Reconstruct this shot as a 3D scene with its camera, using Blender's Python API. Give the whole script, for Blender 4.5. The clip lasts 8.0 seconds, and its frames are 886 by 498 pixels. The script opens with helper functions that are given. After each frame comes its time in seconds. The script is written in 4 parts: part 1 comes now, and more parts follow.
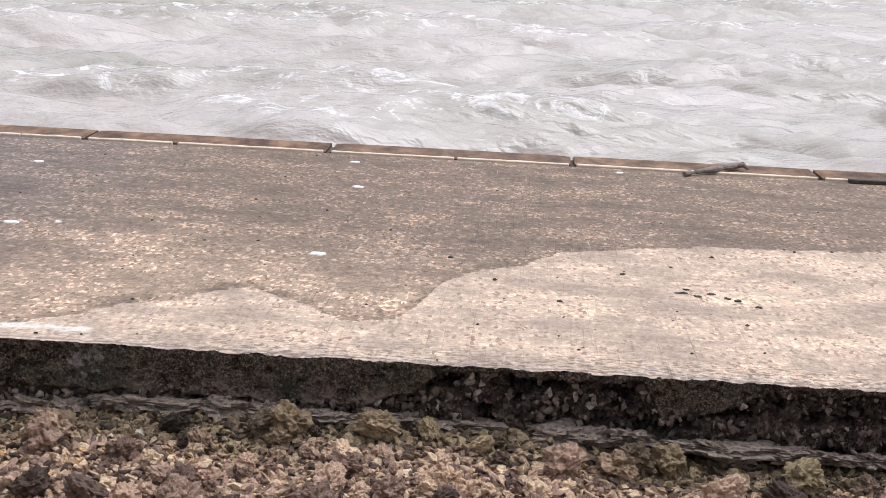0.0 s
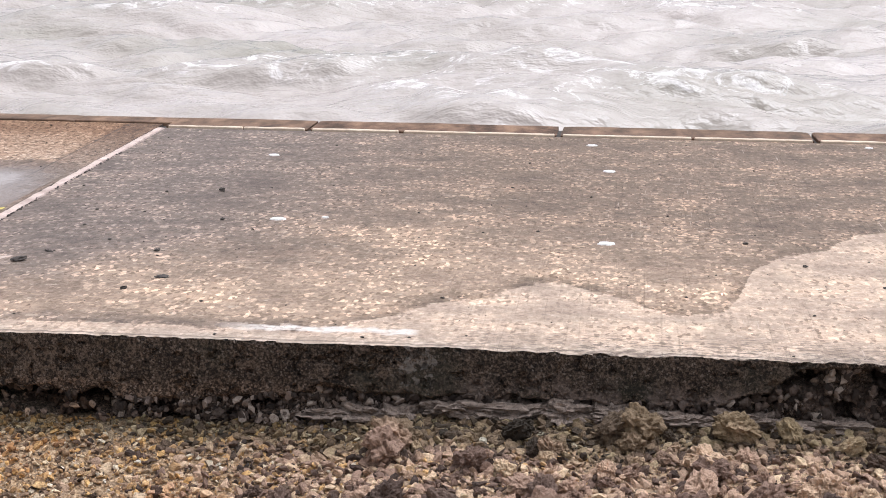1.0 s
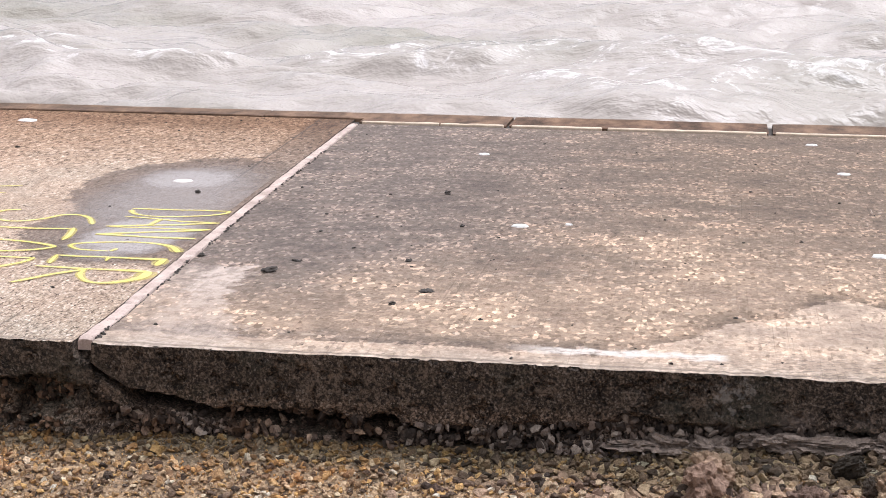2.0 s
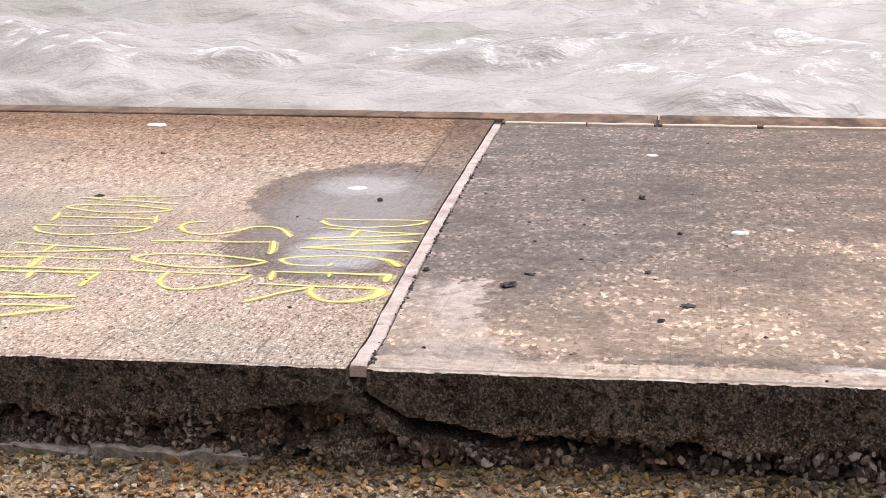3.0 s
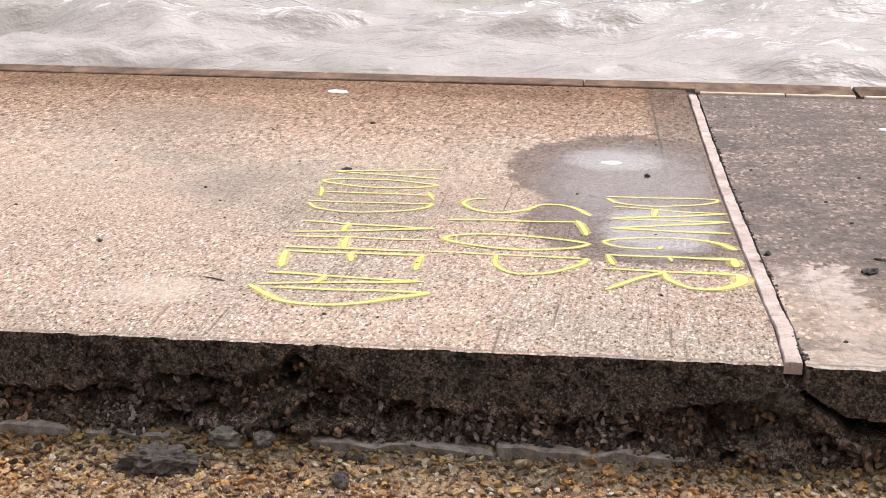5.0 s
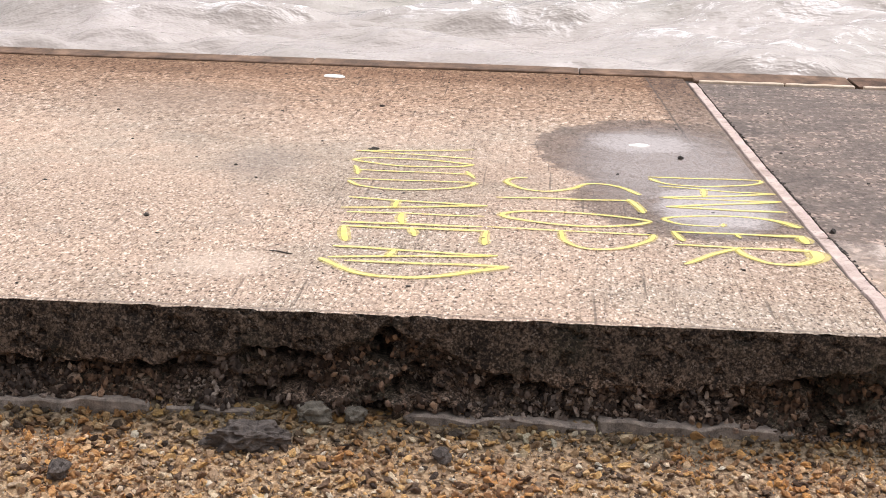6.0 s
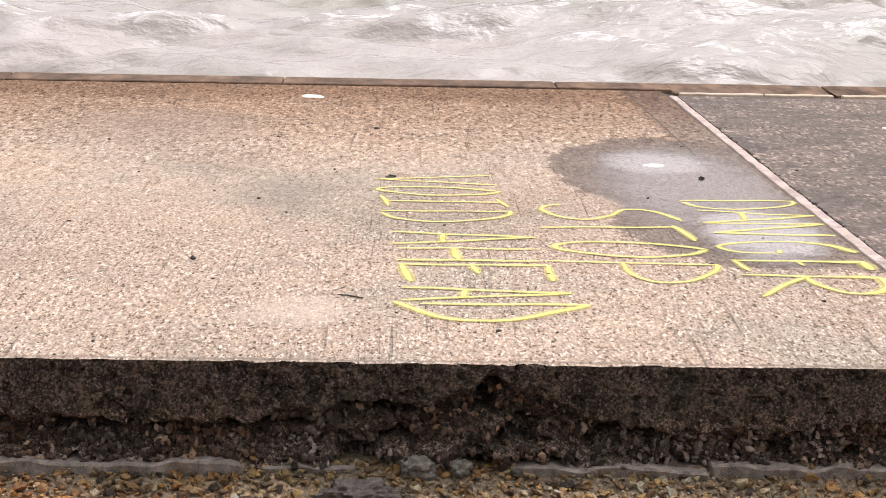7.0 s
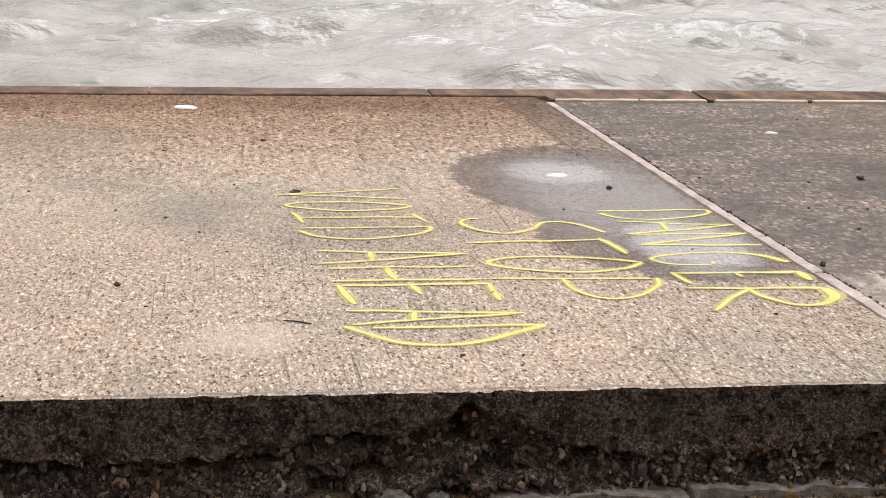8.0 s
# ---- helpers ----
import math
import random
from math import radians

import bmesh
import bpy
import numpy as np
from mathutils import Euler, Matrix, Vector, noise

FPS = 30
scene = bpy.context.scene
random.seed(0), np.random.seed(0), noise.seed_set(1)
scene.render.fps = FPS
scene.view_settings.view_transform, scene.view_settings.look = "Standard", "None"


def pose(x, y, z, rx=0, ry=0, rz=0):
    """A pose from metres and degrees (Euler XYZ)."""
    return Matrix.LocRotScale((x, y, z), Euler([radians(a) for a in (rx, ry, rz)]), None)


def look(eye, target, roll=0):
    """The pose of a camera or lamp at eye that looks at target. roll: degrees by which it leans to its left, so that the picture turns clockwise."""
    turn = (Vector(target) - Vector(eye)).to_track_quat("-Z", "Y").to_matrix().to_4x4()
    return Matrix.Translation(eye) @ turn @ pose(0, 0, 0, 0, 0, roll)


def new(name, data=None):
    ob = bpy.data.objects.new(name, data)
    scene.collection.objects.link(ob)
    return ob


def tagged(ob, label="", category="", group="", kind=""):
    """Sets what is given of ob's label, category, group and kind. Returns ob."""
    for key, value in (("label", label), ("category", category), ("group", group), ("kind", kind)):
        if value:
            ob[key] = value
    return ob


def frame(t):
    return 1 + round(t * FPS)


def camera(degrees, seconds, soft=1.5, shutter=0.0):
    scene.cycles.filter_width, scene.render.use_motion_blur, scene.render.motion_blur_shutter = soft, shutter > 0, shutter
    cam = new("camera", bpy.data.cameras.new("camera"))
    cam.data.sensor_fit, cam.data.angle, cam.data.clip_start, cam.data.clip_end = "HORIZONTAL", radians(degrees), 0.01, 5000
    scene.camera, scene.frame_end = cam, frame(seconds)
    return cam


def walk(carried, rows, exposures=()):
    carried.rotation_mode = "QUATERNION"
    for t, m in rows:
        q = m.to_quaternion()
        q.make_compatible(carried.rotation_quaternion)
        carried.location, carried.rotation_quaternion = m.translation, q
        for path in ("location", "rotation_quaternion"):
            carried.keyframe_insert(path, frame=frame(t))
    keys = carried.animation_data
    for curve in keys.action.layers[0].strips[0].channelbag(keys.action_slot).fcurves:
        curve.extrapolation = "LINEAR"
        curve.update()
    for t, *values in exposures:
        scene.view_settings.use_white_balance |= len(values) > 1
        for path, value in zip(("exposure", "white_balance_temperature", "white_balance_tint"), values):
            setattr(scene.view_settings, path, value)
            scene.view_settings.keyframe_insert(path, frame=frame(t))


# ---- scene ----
cam = camera(29.0, 8.0, soft=0.7)
PATH = [
    (0, (2.883, -4.613, 1.219), (2.796, -2.651, 0.839), 2.8),
    (0.5, (2.56, -4.487, 1.168), (2.408, -2.532, 0.773), 1.4),
    (1, (2.234, -4.375, 1.18), (2.02, -2.429, 0.774), 0.5),
    (1.5, (1.908, -4.233, 1.196), (1.623, -2.296, 0.783), 0.4),
    (1.7, (1.807, -4.19, 1.202), (1.497, -2.259, 0.783), 0.5),
    (3, (0.815, -3.94, 1.195), (0.52, -2.01, 0.76), -0.3),
    (3.5, (0.49, -3.897, 1.219), (0.179, -1.97, 0.784), -0.2),
    (4, (0.18, -3.855, 1.217), (-0.141, -1.935, 0.759), -0.5),
    (4.5, (-0.106, -3.805, 1.185), (-0.4, -1.885, 0.706), -0.3),
    (4.7, (-0.212, -3.801, 1.208), (-0.483, -1.879, 0.725), -0.0),
    (5.8, (-0.775, -3.76, 1.076), (-0.886, -1.818, 0.61), 1.7),
    (6, (-0.857, -3.734, 1.06), (-0.957, -1.792, 0.592), 1.7),
    (6.5, (-1.069, -3.662, 1.073), (-1.108, -1.718, 0.605), 1.4),
    (7, (-1.387, -3.585, 1.124), (-1.332, -1.642, 0.655), 1.2),
    (7.5, (-1.568, -3.514, 1.123), (-1.42, -1.574, 0.661), 0.9),
    (8, (-1.756, -3.389, 1.126), (-1.461, -1.466, 0.663), 1.6),
]
walk(cam, [(t, look(eye, target, roll)) for t, eye, target, roll in PATH],
     exposures=[(0.0, 0.42, 5950, 14), (1.5, 0.55, 6050, 15), (3.5, 0.5, 6150, 16), (6.8, 0.5, 6350, 16), (8.0, 0.24, 6250, 11)])

# ---- world and sun: bright overcast sky over the sea ----
SUN_EL, SUN_AZ = radians(70), radians(55)
world = bpy.data.worlds.new("overcast_sky")
scene.world = world
world.use_nodes = True
wn, wl = world.node_tree.nodes, world.node_tree.links
sky = wn.new("ShaderNodeTexSky")
sky.sky_type, sky.sun_disc = "NISHITA", False
sky.sun_elevation, sky.sun_rotation = SUN_EL, SUN_AZ
sky.air_density, sky.dust_density, sky.ozone_density = 1.0, 6.0, 1.0
grey = wn.new("ShaderNodeHueSaturation")
grey.inputs["Saturation"].default_value = 0.03
wl.new(sky.outputs["Color"], grey.inputs["Color"])
wl.new(grey.outputs["Color"], wn["Background"].inputs["Color"])
wn["Background"].inputs["Strength"].default_value = 0.15
sun = new("sun", bpy.data.lights.new("sun", "SUN"))
sun.data.energy, sun.data.angle, sun.data.color = 0.75, radians(40), (1.0, 0.96, 0.91)
sun_way = Vector((math.sin(SUN_AZ) * math.cos(SUN_EL), math.cos(SUN_AZ) * math.cos(SUN_EL), math.sin(SUN_EL)))
sun.matrix_world = look(sun_way * 50, (0, 0, 0))


# ---- node helpers ----
class Nodes:
    """A material's node tree, written as calls."""

    def __init__(self, name):
        self.mat = bpy.data.materials.new(name)
        self.mat.use_nodes = True
        self.t = self.mat.node_tree
        self.b = self.t.nodes["Principled BSDF"]
        self.out = self.t.nodes["Material Output"]
        self.pos = self.add("ShaderNodeTexCoord").outputs["Object"]

    def add(self, kind, **settings):
        n = self.t.nodes.new(kind)
        if "operation" in settings:
            n.operation, n.use_clamp = settings["operation"], settings["use_clamp"]
        if "feature" in settings:
            n.feature = settings["feature"]
        if "interpolation_type" in settings:
            n.interpolation_type = settings["interpolation_type"]
        if "blend_type" in settings:
            n.data_type, n.blend_type = "RGBA", settings["blend_type"]
        return n

    def put(self, socket, value):
        if isinstance(value, bpy.types.NodeSocket):
            self.t.links.new(value, socket)
        elif isinstance(value, tuple) and len(value) == 3 and socket.type == "RGBA":
            socket.default_value = (*value, 1)
        else:
            socket.default_value = value

    def math(self, op, a, b=0.0, c=0.0, clamp=False):
        n = self.add("ShaderNodeMath", operation=op, use_clamp=clamp)
        for s, v in zip(n.inputs, (a, b, c)):
            self.put(s, v)
        return n.outputs[0]

    def scaled(self, scale, move=(0, 0, 0), turn=0.0, source=None):
        n = self.add("ShaderNodeMapping")
        self.put(n.inputs["Vector"], source or self.pos)
        n.inputs["Scale"].default_value, n.inputs["Location"].default_value = scale, move
        n.inputs["Rotation"].default_value = (0, 0, turn)
        return n.outputs[0]

    def noise(self, scale, detail=4.0, rough=0.55, vec=None, distortion=0.0):
        n = self.add("ShaderNodeTexNoise")
        self.put(n.inputs["Vector"], vec or self.pos)
        n.inputs["Scale"].default_value, n.inputs["Detail"].default_value = scale, detail
        n.inputs["Roughness"].default_value, n.inputs["Distortion"].default_value = rough, distortion
        return n.outputs["Fac"]

    def cells(self, scale, feature="F1", vec=None, output="Distance"):
        n = self.add("ShaderNodeTexVoronoi", feature=feature)
        self.put(n.inputs["Vector"], vec or self.pos)
        n.inputs["Scale"].default_value = scale
        return n.outputs[output]

    def step(self, value, low, high, to0=0.0, to1=1.0):
        n = self.add("ShaderNodeMapRange", interpolation_type="SMOOTHSTEP")
        for k, v in (("Value", value), ("From Min", low), ("From Max", high), ("To Min", to0), ("To Max", to1)):
            self.put(n.inputs[k], v)
        return n.outputs[0]

    def mix(self, fac, a, b, blend="MIX"):
        n = self.add("ShaderNodeMix", blend_type=blend)
        self.put(n.inputs[0], fac), self.put(n.inputs[6], a), self.put(n.inputs[7], b)
        return n.outputs[2]

    def ramp(self, fac, stops):
        n = self.add("ShaderNodeValToRGB")
        self.put(n.inputs[0], fac)
        e = n.color_ramp.elements
        while len(e) < len(stops):
            e.new(0.5)
        for el, (p, c) in zip(e, stops):
            el.position, el.color = p, (*c, 1)
        return n.outputs[0]

    def axes(self):
        n = self.add("ShaderNodeSeparateXYZ")
        self.put(n.inputs[0], self.pos)
        return n.outputs[0], n.outputs[1], n.outputs[2]

    def bump(self, height, strength=0.5, distance=0.01, normal=None):
        n = self.add("ShaderNodeBump")
        n.inputs["Strength"].default_value, n.inputs["Distance"].default_value = 1.0, distance
        self.put(n.inputs["Strength"], strength), self.put(n.inputs["Height"], height)
        if normal:
            self.put(n.inputs["Normal"], normal)
        return n.outputs[0]

    def done(self, colour=None, rough=None, normal=None, **more):
        for k, v in (("Base Color", colour), ("Roughness", rough), ("Normal", normal)):
            if v is not None:
                self.put(self.b.inputs[k], v)
        for k, v in more.items():
            self.put(self.b.inputs[k.replace("_", " ")], v)
        return self.mat


def joint_offset(n, x, y):
    """Distance east of the slab joint, which runs slightly askew."""
    return n.math("ADD", x, n.math("MULTIPLY", y, 0.0352))


def blob(n, x, y, cx, cy, rx, ry):
    """Squared elliptical distance, 1 on the rim."""
    u = n.math("DIVIDE", n.math("SUBTRACT", x, cx), rx)
    v = n.math("DIVIDE", n.math("SUBTRACT", y, cy), ry)
    return n.math("ADD", n.math("MULTIPLY", u, u), n.math("MULTIPLY", v, v))


def aggregate_concrete():
    """Tan exposed-aggregate concrete with drag lines and a wet patch beside the joint."""
    n = Nodes("exposed_aggregate_concrete")
    x, y, z = n.axes()
    big, mid = n.noise(0.9, 5, 0.6), n.noise(5, 5, 0.6)
    sea0 = n.step(y, 0.8, 3.2)
    long = n.scaled((1, 0.42, 1))
    grain = n.mix(sea0, n.cells(165, output="Color", vec=long), n.cells(78, output="Color", vec=long))
    fade = n.mix(sea0, n.noise(95, 4, 0.75, long), n.noise(52, 5, 0.75, long))
    clump = fade
    gval = n.add("ShaderNodeSeparateColor")
    n.put(gval.inputs[0], grain)
    pebble = gval.outputs[0]
    gap = n.cells(150, "F1", long)
    fine = n.noise(150, 4, 0.75)
    drag = n.noise(1.0, 3, 0.6, n.scaled((75, 1.6, 1), turn=-0.06))
    col = n.ramp(pebble, [(0.0, (0.08, 0.055, 0.04)), (0.2, (0.26, 0.185, 0.135)), (0.42, (0.45, 0.335, 0.25)), (0.75, (0.55, 0.425, 0.325)), (1.0, (0.78, 0.66, 0.55))])
    paste = n.ramp(fine, [(0.35, (0.2, 0.14, 0.1)), (0.65, (0.62, 0.48, 0.37))])
    col = n.mix(n.step(gap, 0.35, 0.75), col, paste)
    col = n.mix(n.step(y, 0.5, 3.0, 0.8, 1.0), col, n.ramp(clump, [(0.36, (0.48, 0.46, 0.45)), (0.48, (0.98, 0.98, 0.98)), (0.64, (1.3, 1.29, 1.29))]), "MULTIPLY")
    tone = n.ramp(big, [(0.3, (0.72, 0.7, 0.68)), (0.5, (1, 1, 1)), (0.72, (1.15, 1.12, 1.1))])
    col = n.mix(0.8, col, tone, "MULTIPLY")
    col = n.mix(n.step(mid, 0.5, 0.8, 0, 0.35), col, (0.3, 0.26, 0.22))
    col = n.mix(n.math("MULTIPLY", n.step(drag, 0.58, 0.7, 0, 0.75), n.step(n.noise(1.7, 4, 0.6), 0.38, 0.62)), col, (0.13, 0.1, 0.08))
    # brown weathering along the seaward side, pale wear along the beach side
    sea = n.step(n.math("ADD", y, n.math("MULTIPLY", n.math("SUBTRACT", big, 0.5), 1.6)), 2.3, 3.7)
    col = n.mix(n.math("MULTIPLY", sea, 0.75), col, n.mix(1.0, col, (0.62, 0.5, 0.4), "MULTIPLY"))
    rim = n.step(n.math("ADD", y, n.math("MULTIPLY", n.math("SUBTRACT", mid, 0.5), 0.7)), 3.6, 4.0, 0, 0.8)
    col = n.mix(rim, col, n.mix(1.0, col, (0.6, 0.52, 0.46), "MULTIPLY"))
    groove = n.step(n.math("ABSOLUTE", n.math("SUBTRACT", n.math("ADD", y, n.math("MULTIPLY", n.math("SUBTRACT", mid, 0.5), 0.02)), 0.022)), 0.011, 0.003, 0, 0.6)
    col = n.mix(groove, col, (0.2, 0.16, 0.13))
    grey = n.step(n.noise(1.3, 6, 0.65, n.scaled((1, 0.8, 1), (4, 2, 0))), 0.44, 0.62, 0, 0.8)
    col = n.mix(n.math("MULTIPLY", grey, n.step(y, 3.2, 2.2)), col, n.mix(1.0, col, (0.84, 0.91, 0.94), "MULTIPLY"))
    # damp grey stain and the pale scour mark
    d1 = n.step(n.math("ADD", blob(n, x, y, -1.74, 1.78, 0.2, 0.4), n.math("MULTIPLY", mid, 1.2)), 1.6, 0.5, 0, 0.42)
    col = n.mix(d1, col, (0.2, 0.175, 0.155))
    d2 = n.step(n.math("ADD", blob(n, x, y, -2.3, 3.1, 0.5, 0.5), n.math("MULTIPLY", mid, 1.6)), 1.9, 0.8, 0, 0.4)
    col = n.mix(d2, col, (0.26, 0.2, 0.155))
    p1 = n.step(n.math("ADD", blob(n, x, y, -1.63, 0.41, 0.17, 0.16), n.math("MULTIPLY", mid, 1.8)), 2.0, 0.9, 0, 0.5)
    col = n.mix(p1, col, (0.62, 0.5, 0.4))
    # wet patch: a round pool with a neck running down to the last letters
    wob = n.math("MULTIPLY", n.math("SUBTRACT", n.noise(8, 7, 0.74), 0.5), 1.0)
    pool = blob(n, x, y, -0.40, 2.28, 0.45, 0.66)
    neck = blob(n, x, y, -0.22, 1.45, 0.5, 0.62)
    near = n.math("ADD", n.math("MINIMUM", pool, neck), wob)
    neckless = n.step(near, 1.06, 0.98)
    low = n.step(n.math("ADD", y, n.math("MULTIPLY", wob, 0.25)), 0.86, 0.93)
    wet = n.math("MULTIPLY", neckless, low)
    beside = n.math("ADD", joint_offset(n, x, y), n.math("MULTIPLY", wob, 0.22))
    wet2 = n.math("MULTIPLY", n.step(beside, -0.26, -0.17, 0, 0.72), n.step(y, 2.5, 2.75))
    seam = n.math("ABSOLUTE", n.math("ADD", joint_offset(n, x, y), n.math("ADD", 0.2, n.math("MULTIPLY", wob, 0.012))))
    col = n.mix(n.math("MULTIPLY", n.step(seam, 0.007, 0.002, 0, 0.7), n.step(y, 1.9, 2.3)), col, (0.1, 0.08, 0.065))
    wetall = n.math("MAXIMUM", wet, wet2)
    col = n.mix(wetall, col, n.mix(1.0, col, (0.46, 0.445, 0.45), "MULTIPLY"))
    rough = n.step(wetall, 0.0, 1.0, 0.95, 0.6)
    h = n.math("ADD", n.math("MULTIPLY", pebble, 0.4), n.math("MULTIPLY", clump, 1.0))
    h = n.math("SUBTRACT", h, n.math("MULTIPLY", n.step(drag, 0.6, 0.75), 0.5))
    return n.done(col, rough, n.bump(h, n.step(wetall, 0, 1, 0.8, 0.35), 0.005), Specular_IOR_Level=0.15)


def brushed_concrete():
    """Grey-brown brushed concrete, damp towards the sea, with a crisp dry tide line."""
    n = Nodes("brushed_concrete")
    x, y, z = n.axes()
    big, mid = n.noise(0.8, 6, 0.6), n.noise(4.2, 6, 0.62)
    flat = n.noise(24, 6, 0.7)
    fine, grit = n.noise(75, 5, 0.75), n.cells(26)
    brush = n.noise(1.0, 2, 0.5, n.scaled((110, 1.3, 1), turn=0.05))
    dry = n.ramp(n.math("ADD", n.math("MULTIPLY", fine, 0.6), n.math("MULTIPLY", flat, 0.4)), [(0.36, (0.28, 0.205, 0.155)), (0.47, (0.46, 0.35, 0.268)), (0.56, (0.53, 0.415, 0.32)), (0.66, (0.66, 0.55, 0.445))])
    dry = n.mix(n.step(mid, 0.45, 0.75, 0, 0.4), dry, (0.4, 0.32, 0.24))
    damp = n.mix(1.0, dry, n.mix(n.step(x, 0.2, 1.8), (0.375, 0.39, 0.43), (0.41, 0.395, 0.385)), "MULTIPLY")
    half = n.mix(1.0, dry, (0.74, 0.715, 0.69), "MULTIPLY")
    # damp falls off towards the beach
    s = n.math("ADD", y, n.math("MULTIPLY", n.math("SUBTRACT", big, 0.5), 2.6))
    s = n.math("ADD", s, n.math("MULTIPLY", n.math("SUBTRACT", mid, 0.5), 0.9))
    s = n.math("ADD", s, n.step(x, 0.1, 1.5, 0.9, 0.1))
    wet = n.step(s, 0.7, 2.2)
    # tide line: height of the dry area across the slab
    wob = n.math("MULTIPLY", n.math("SUBTRACT", n.noise(7, 7, 0.7), 0.5), 0.24)
    g = lambda v: (v / 2.5,) * 3
    shore = ((1.41, 0.13), (1.68, 0.5), (1.84, 0.62), (1.93, 0.79), (2.02, 0.82), (2.16, 0.7), (2.26, 0.57), (2.39, 0.45), (2.51, 0.5), (2.57, 0.7), (2.64, 1.12), (2.76, 1.34), (2.9, 1.45), (3.05, 1.76), (3.58, 2.02), (4.34, 2.12))
    line = n.ramp(n.step_linear(x, 1.4, 4.4), [((px - 1.4) / 3, g(py)) for px, py in shore])
    line = n.math("ADD", n.math("MULTIPLY", line, 2.5), wob)
    d = n.math("SUBTRACT", line, y)
    isdry = n.step(d, -0.012, 0.012)
    rim = n.math("MULTIPLY", n.step(d, -0.2, -0.01), n.step(d, 0.01, -0.005))
    col = n.mix(n.math("MULTIPLY", n.math("SUBTRACT", 1.0, isdry), 1.0), dry, half)
    wet = n.math("MULTIPLY", wet, n.math("SUBTRACT", 1.0, isdry))
    col = n.mix(wet, col, damp)
    col = n.mix(n.math("MULTIPLY", rim, n.step(mid, 0.35, 0.6, 0.3, 0.95)), col, damp)
    # blotches at two sizes and crumbly worn skin
    worn = n.noise(2.3, 6, 0.7, n.scaled((1, 1.3, 1)))
    spots = n.noise(22, 7, 0.78, n.scaled((1, 0.75, 1)))
    col = n.mix(0.9, col, n.ramp(worn, [(0.35, (0.66, 0.66, 0.68)), (0.5, (0.98, 0.98, 0.98)), (0.65, (1.4, 1.35, 1.3))]), "MULTIPLY")
    col = n.mix(n.step(isdry, 0, 1, 0.9, 0.45), col, n.ramp(spots, [(0.34, (0.6, 0.59, 0.58)), (0.48, (0.98, 0.98, 0.98)), (0.6, (1.1, 1.1, 1.1)), (0.7, (1.5, 1.46, 1.42))]), "MULTIPLY")
    chips = n.add("ShaderNodeSeparateColor")
    n.put(chips.inputs[0], n.cells(84, output="Color", vec=n.scaled((1, 0.5, 1))))
    bare = n.step(n.math("ADD", worn, n.math("MULTIPLY", n.math("SUBTRACT", spots, 0.5), 0.6)), 0.4, 0.6, 0.25, 1.0)
    col = n.mix(n.math("MULTIPLY", bare, n.step(chips.outputs[0], 0.72, 0.88, 0, n.step(isdry, 0, 1, 1.0, 0.35))), col, n.mix(1.0, col, (2.05, 2.0, 1.95), "MULTIPLY"))
    col = n.mix(n.math("MULTIPLY", bare, n.step(chips.outputs[1], 0.78, 0.92, 0, 0.8)), col, n.mix(1.0, col, (0.42, 0.4, 0.39), "MULTIPLY"))
    # pale scoured patch by the joint and lime residue near the edge
    j = joint_offset(n, x, y)
    w2 = n.math("MULTIPLY", n.math("SUBTRACT", n.noise(14, 4, 0.6), 0.5), 0.22)
    flare = n.step(y, 0.6, 0.05, 0.0, 0.16)
    pale = n.math("MULTIPLY", n.step(n.math("SUBTRACT", n.math("ADD", j, w2), flare), 0.255, 0.225), n.step(n.math("ADD", y, n.math("MULTIPLY", w2, 1.4)), 0.97, 0.9))
    skin = n.math("MULTIPLY", n.step(n.math("ADD", j, w2), 0.095, 0.125, 0.42, 1.0), n.step(y, 0.3, 0.75, 0.55, 1.0))
    col = n.mix(n.math("MULTIPLY", n.math("MULTIPLY", pale, skin), n.step(spots, 0.36, 0.6, 0.35, 0.85)), col, (0.6, 0.5, 0.43))
    lime = n.math("MULTIPLY", n.step(n.math("ADD", y, n.math("MULTIPLY", w2, 0.5)), 0.19, 0.16), n.step(n.math("ADD", y, n.math("MULTIPLY", w2, 0.5)), 0.1, 0.14))
    lime = n.math("MULTIPLY", lime, n.math("MULTIPLY", n.step(x, 1.05, 1.3), n.step(x, 1.68, 1.65)))
    col = n.mix(n.math("MULTIPLY", lime, n.step(n.noise(30, 5, 0.7), 0.32, 0.52, 0.3, 0.95)), col, (0.7, 0.64, 0.58))
    rimpale = n.step(n.math("ADD", y, n.math("MULTIPLY", n.noise(6, 5, 0.7), 0.3)), 0.27, 0.13, 0, 0.5)
    col = n.mix(rimpale, col, n.mix(n.step(flat, 0.4, 0.6), (0.3, 0.25, 0.2), (0.66, 0.57, 0.48)))
    groove = n.step(n.math("ABSOLUTE", n.math("SUBTRACT", n.math("ADD", y, n.math("MULTIPLY", w2, 0.08)), 0.024)), 0.011, 0.003, 0, 0.55)
    col = n.mix(groove, col, (0.16, 0.13, 0.11))
    fleck = n.step(n.noise(1.0, 6, 0.7, n.scaled((26, 60, 1))), 0.5, 0.57)
    zone = n.math("MULTIPLY", n.step(n.math("ADD", y, n.math("MULTIPLY", mid, 0.35)), 0.5, 0.2), n.step(x, 1.3, 2.2, 0.25, 0.8))
    col = n.mix(n.math("MULTIPLY", fleck, zone), col, (0.13, 0.105, 0.088))
    # flakes, scratches and pits
    flake = n.step(n.noise(1.0, 6, 0.7, n.scaled((15, 17, 1))), 0.6, 0.66, 0, n.step(isdry, 0, 1, 0.5, 0.2))
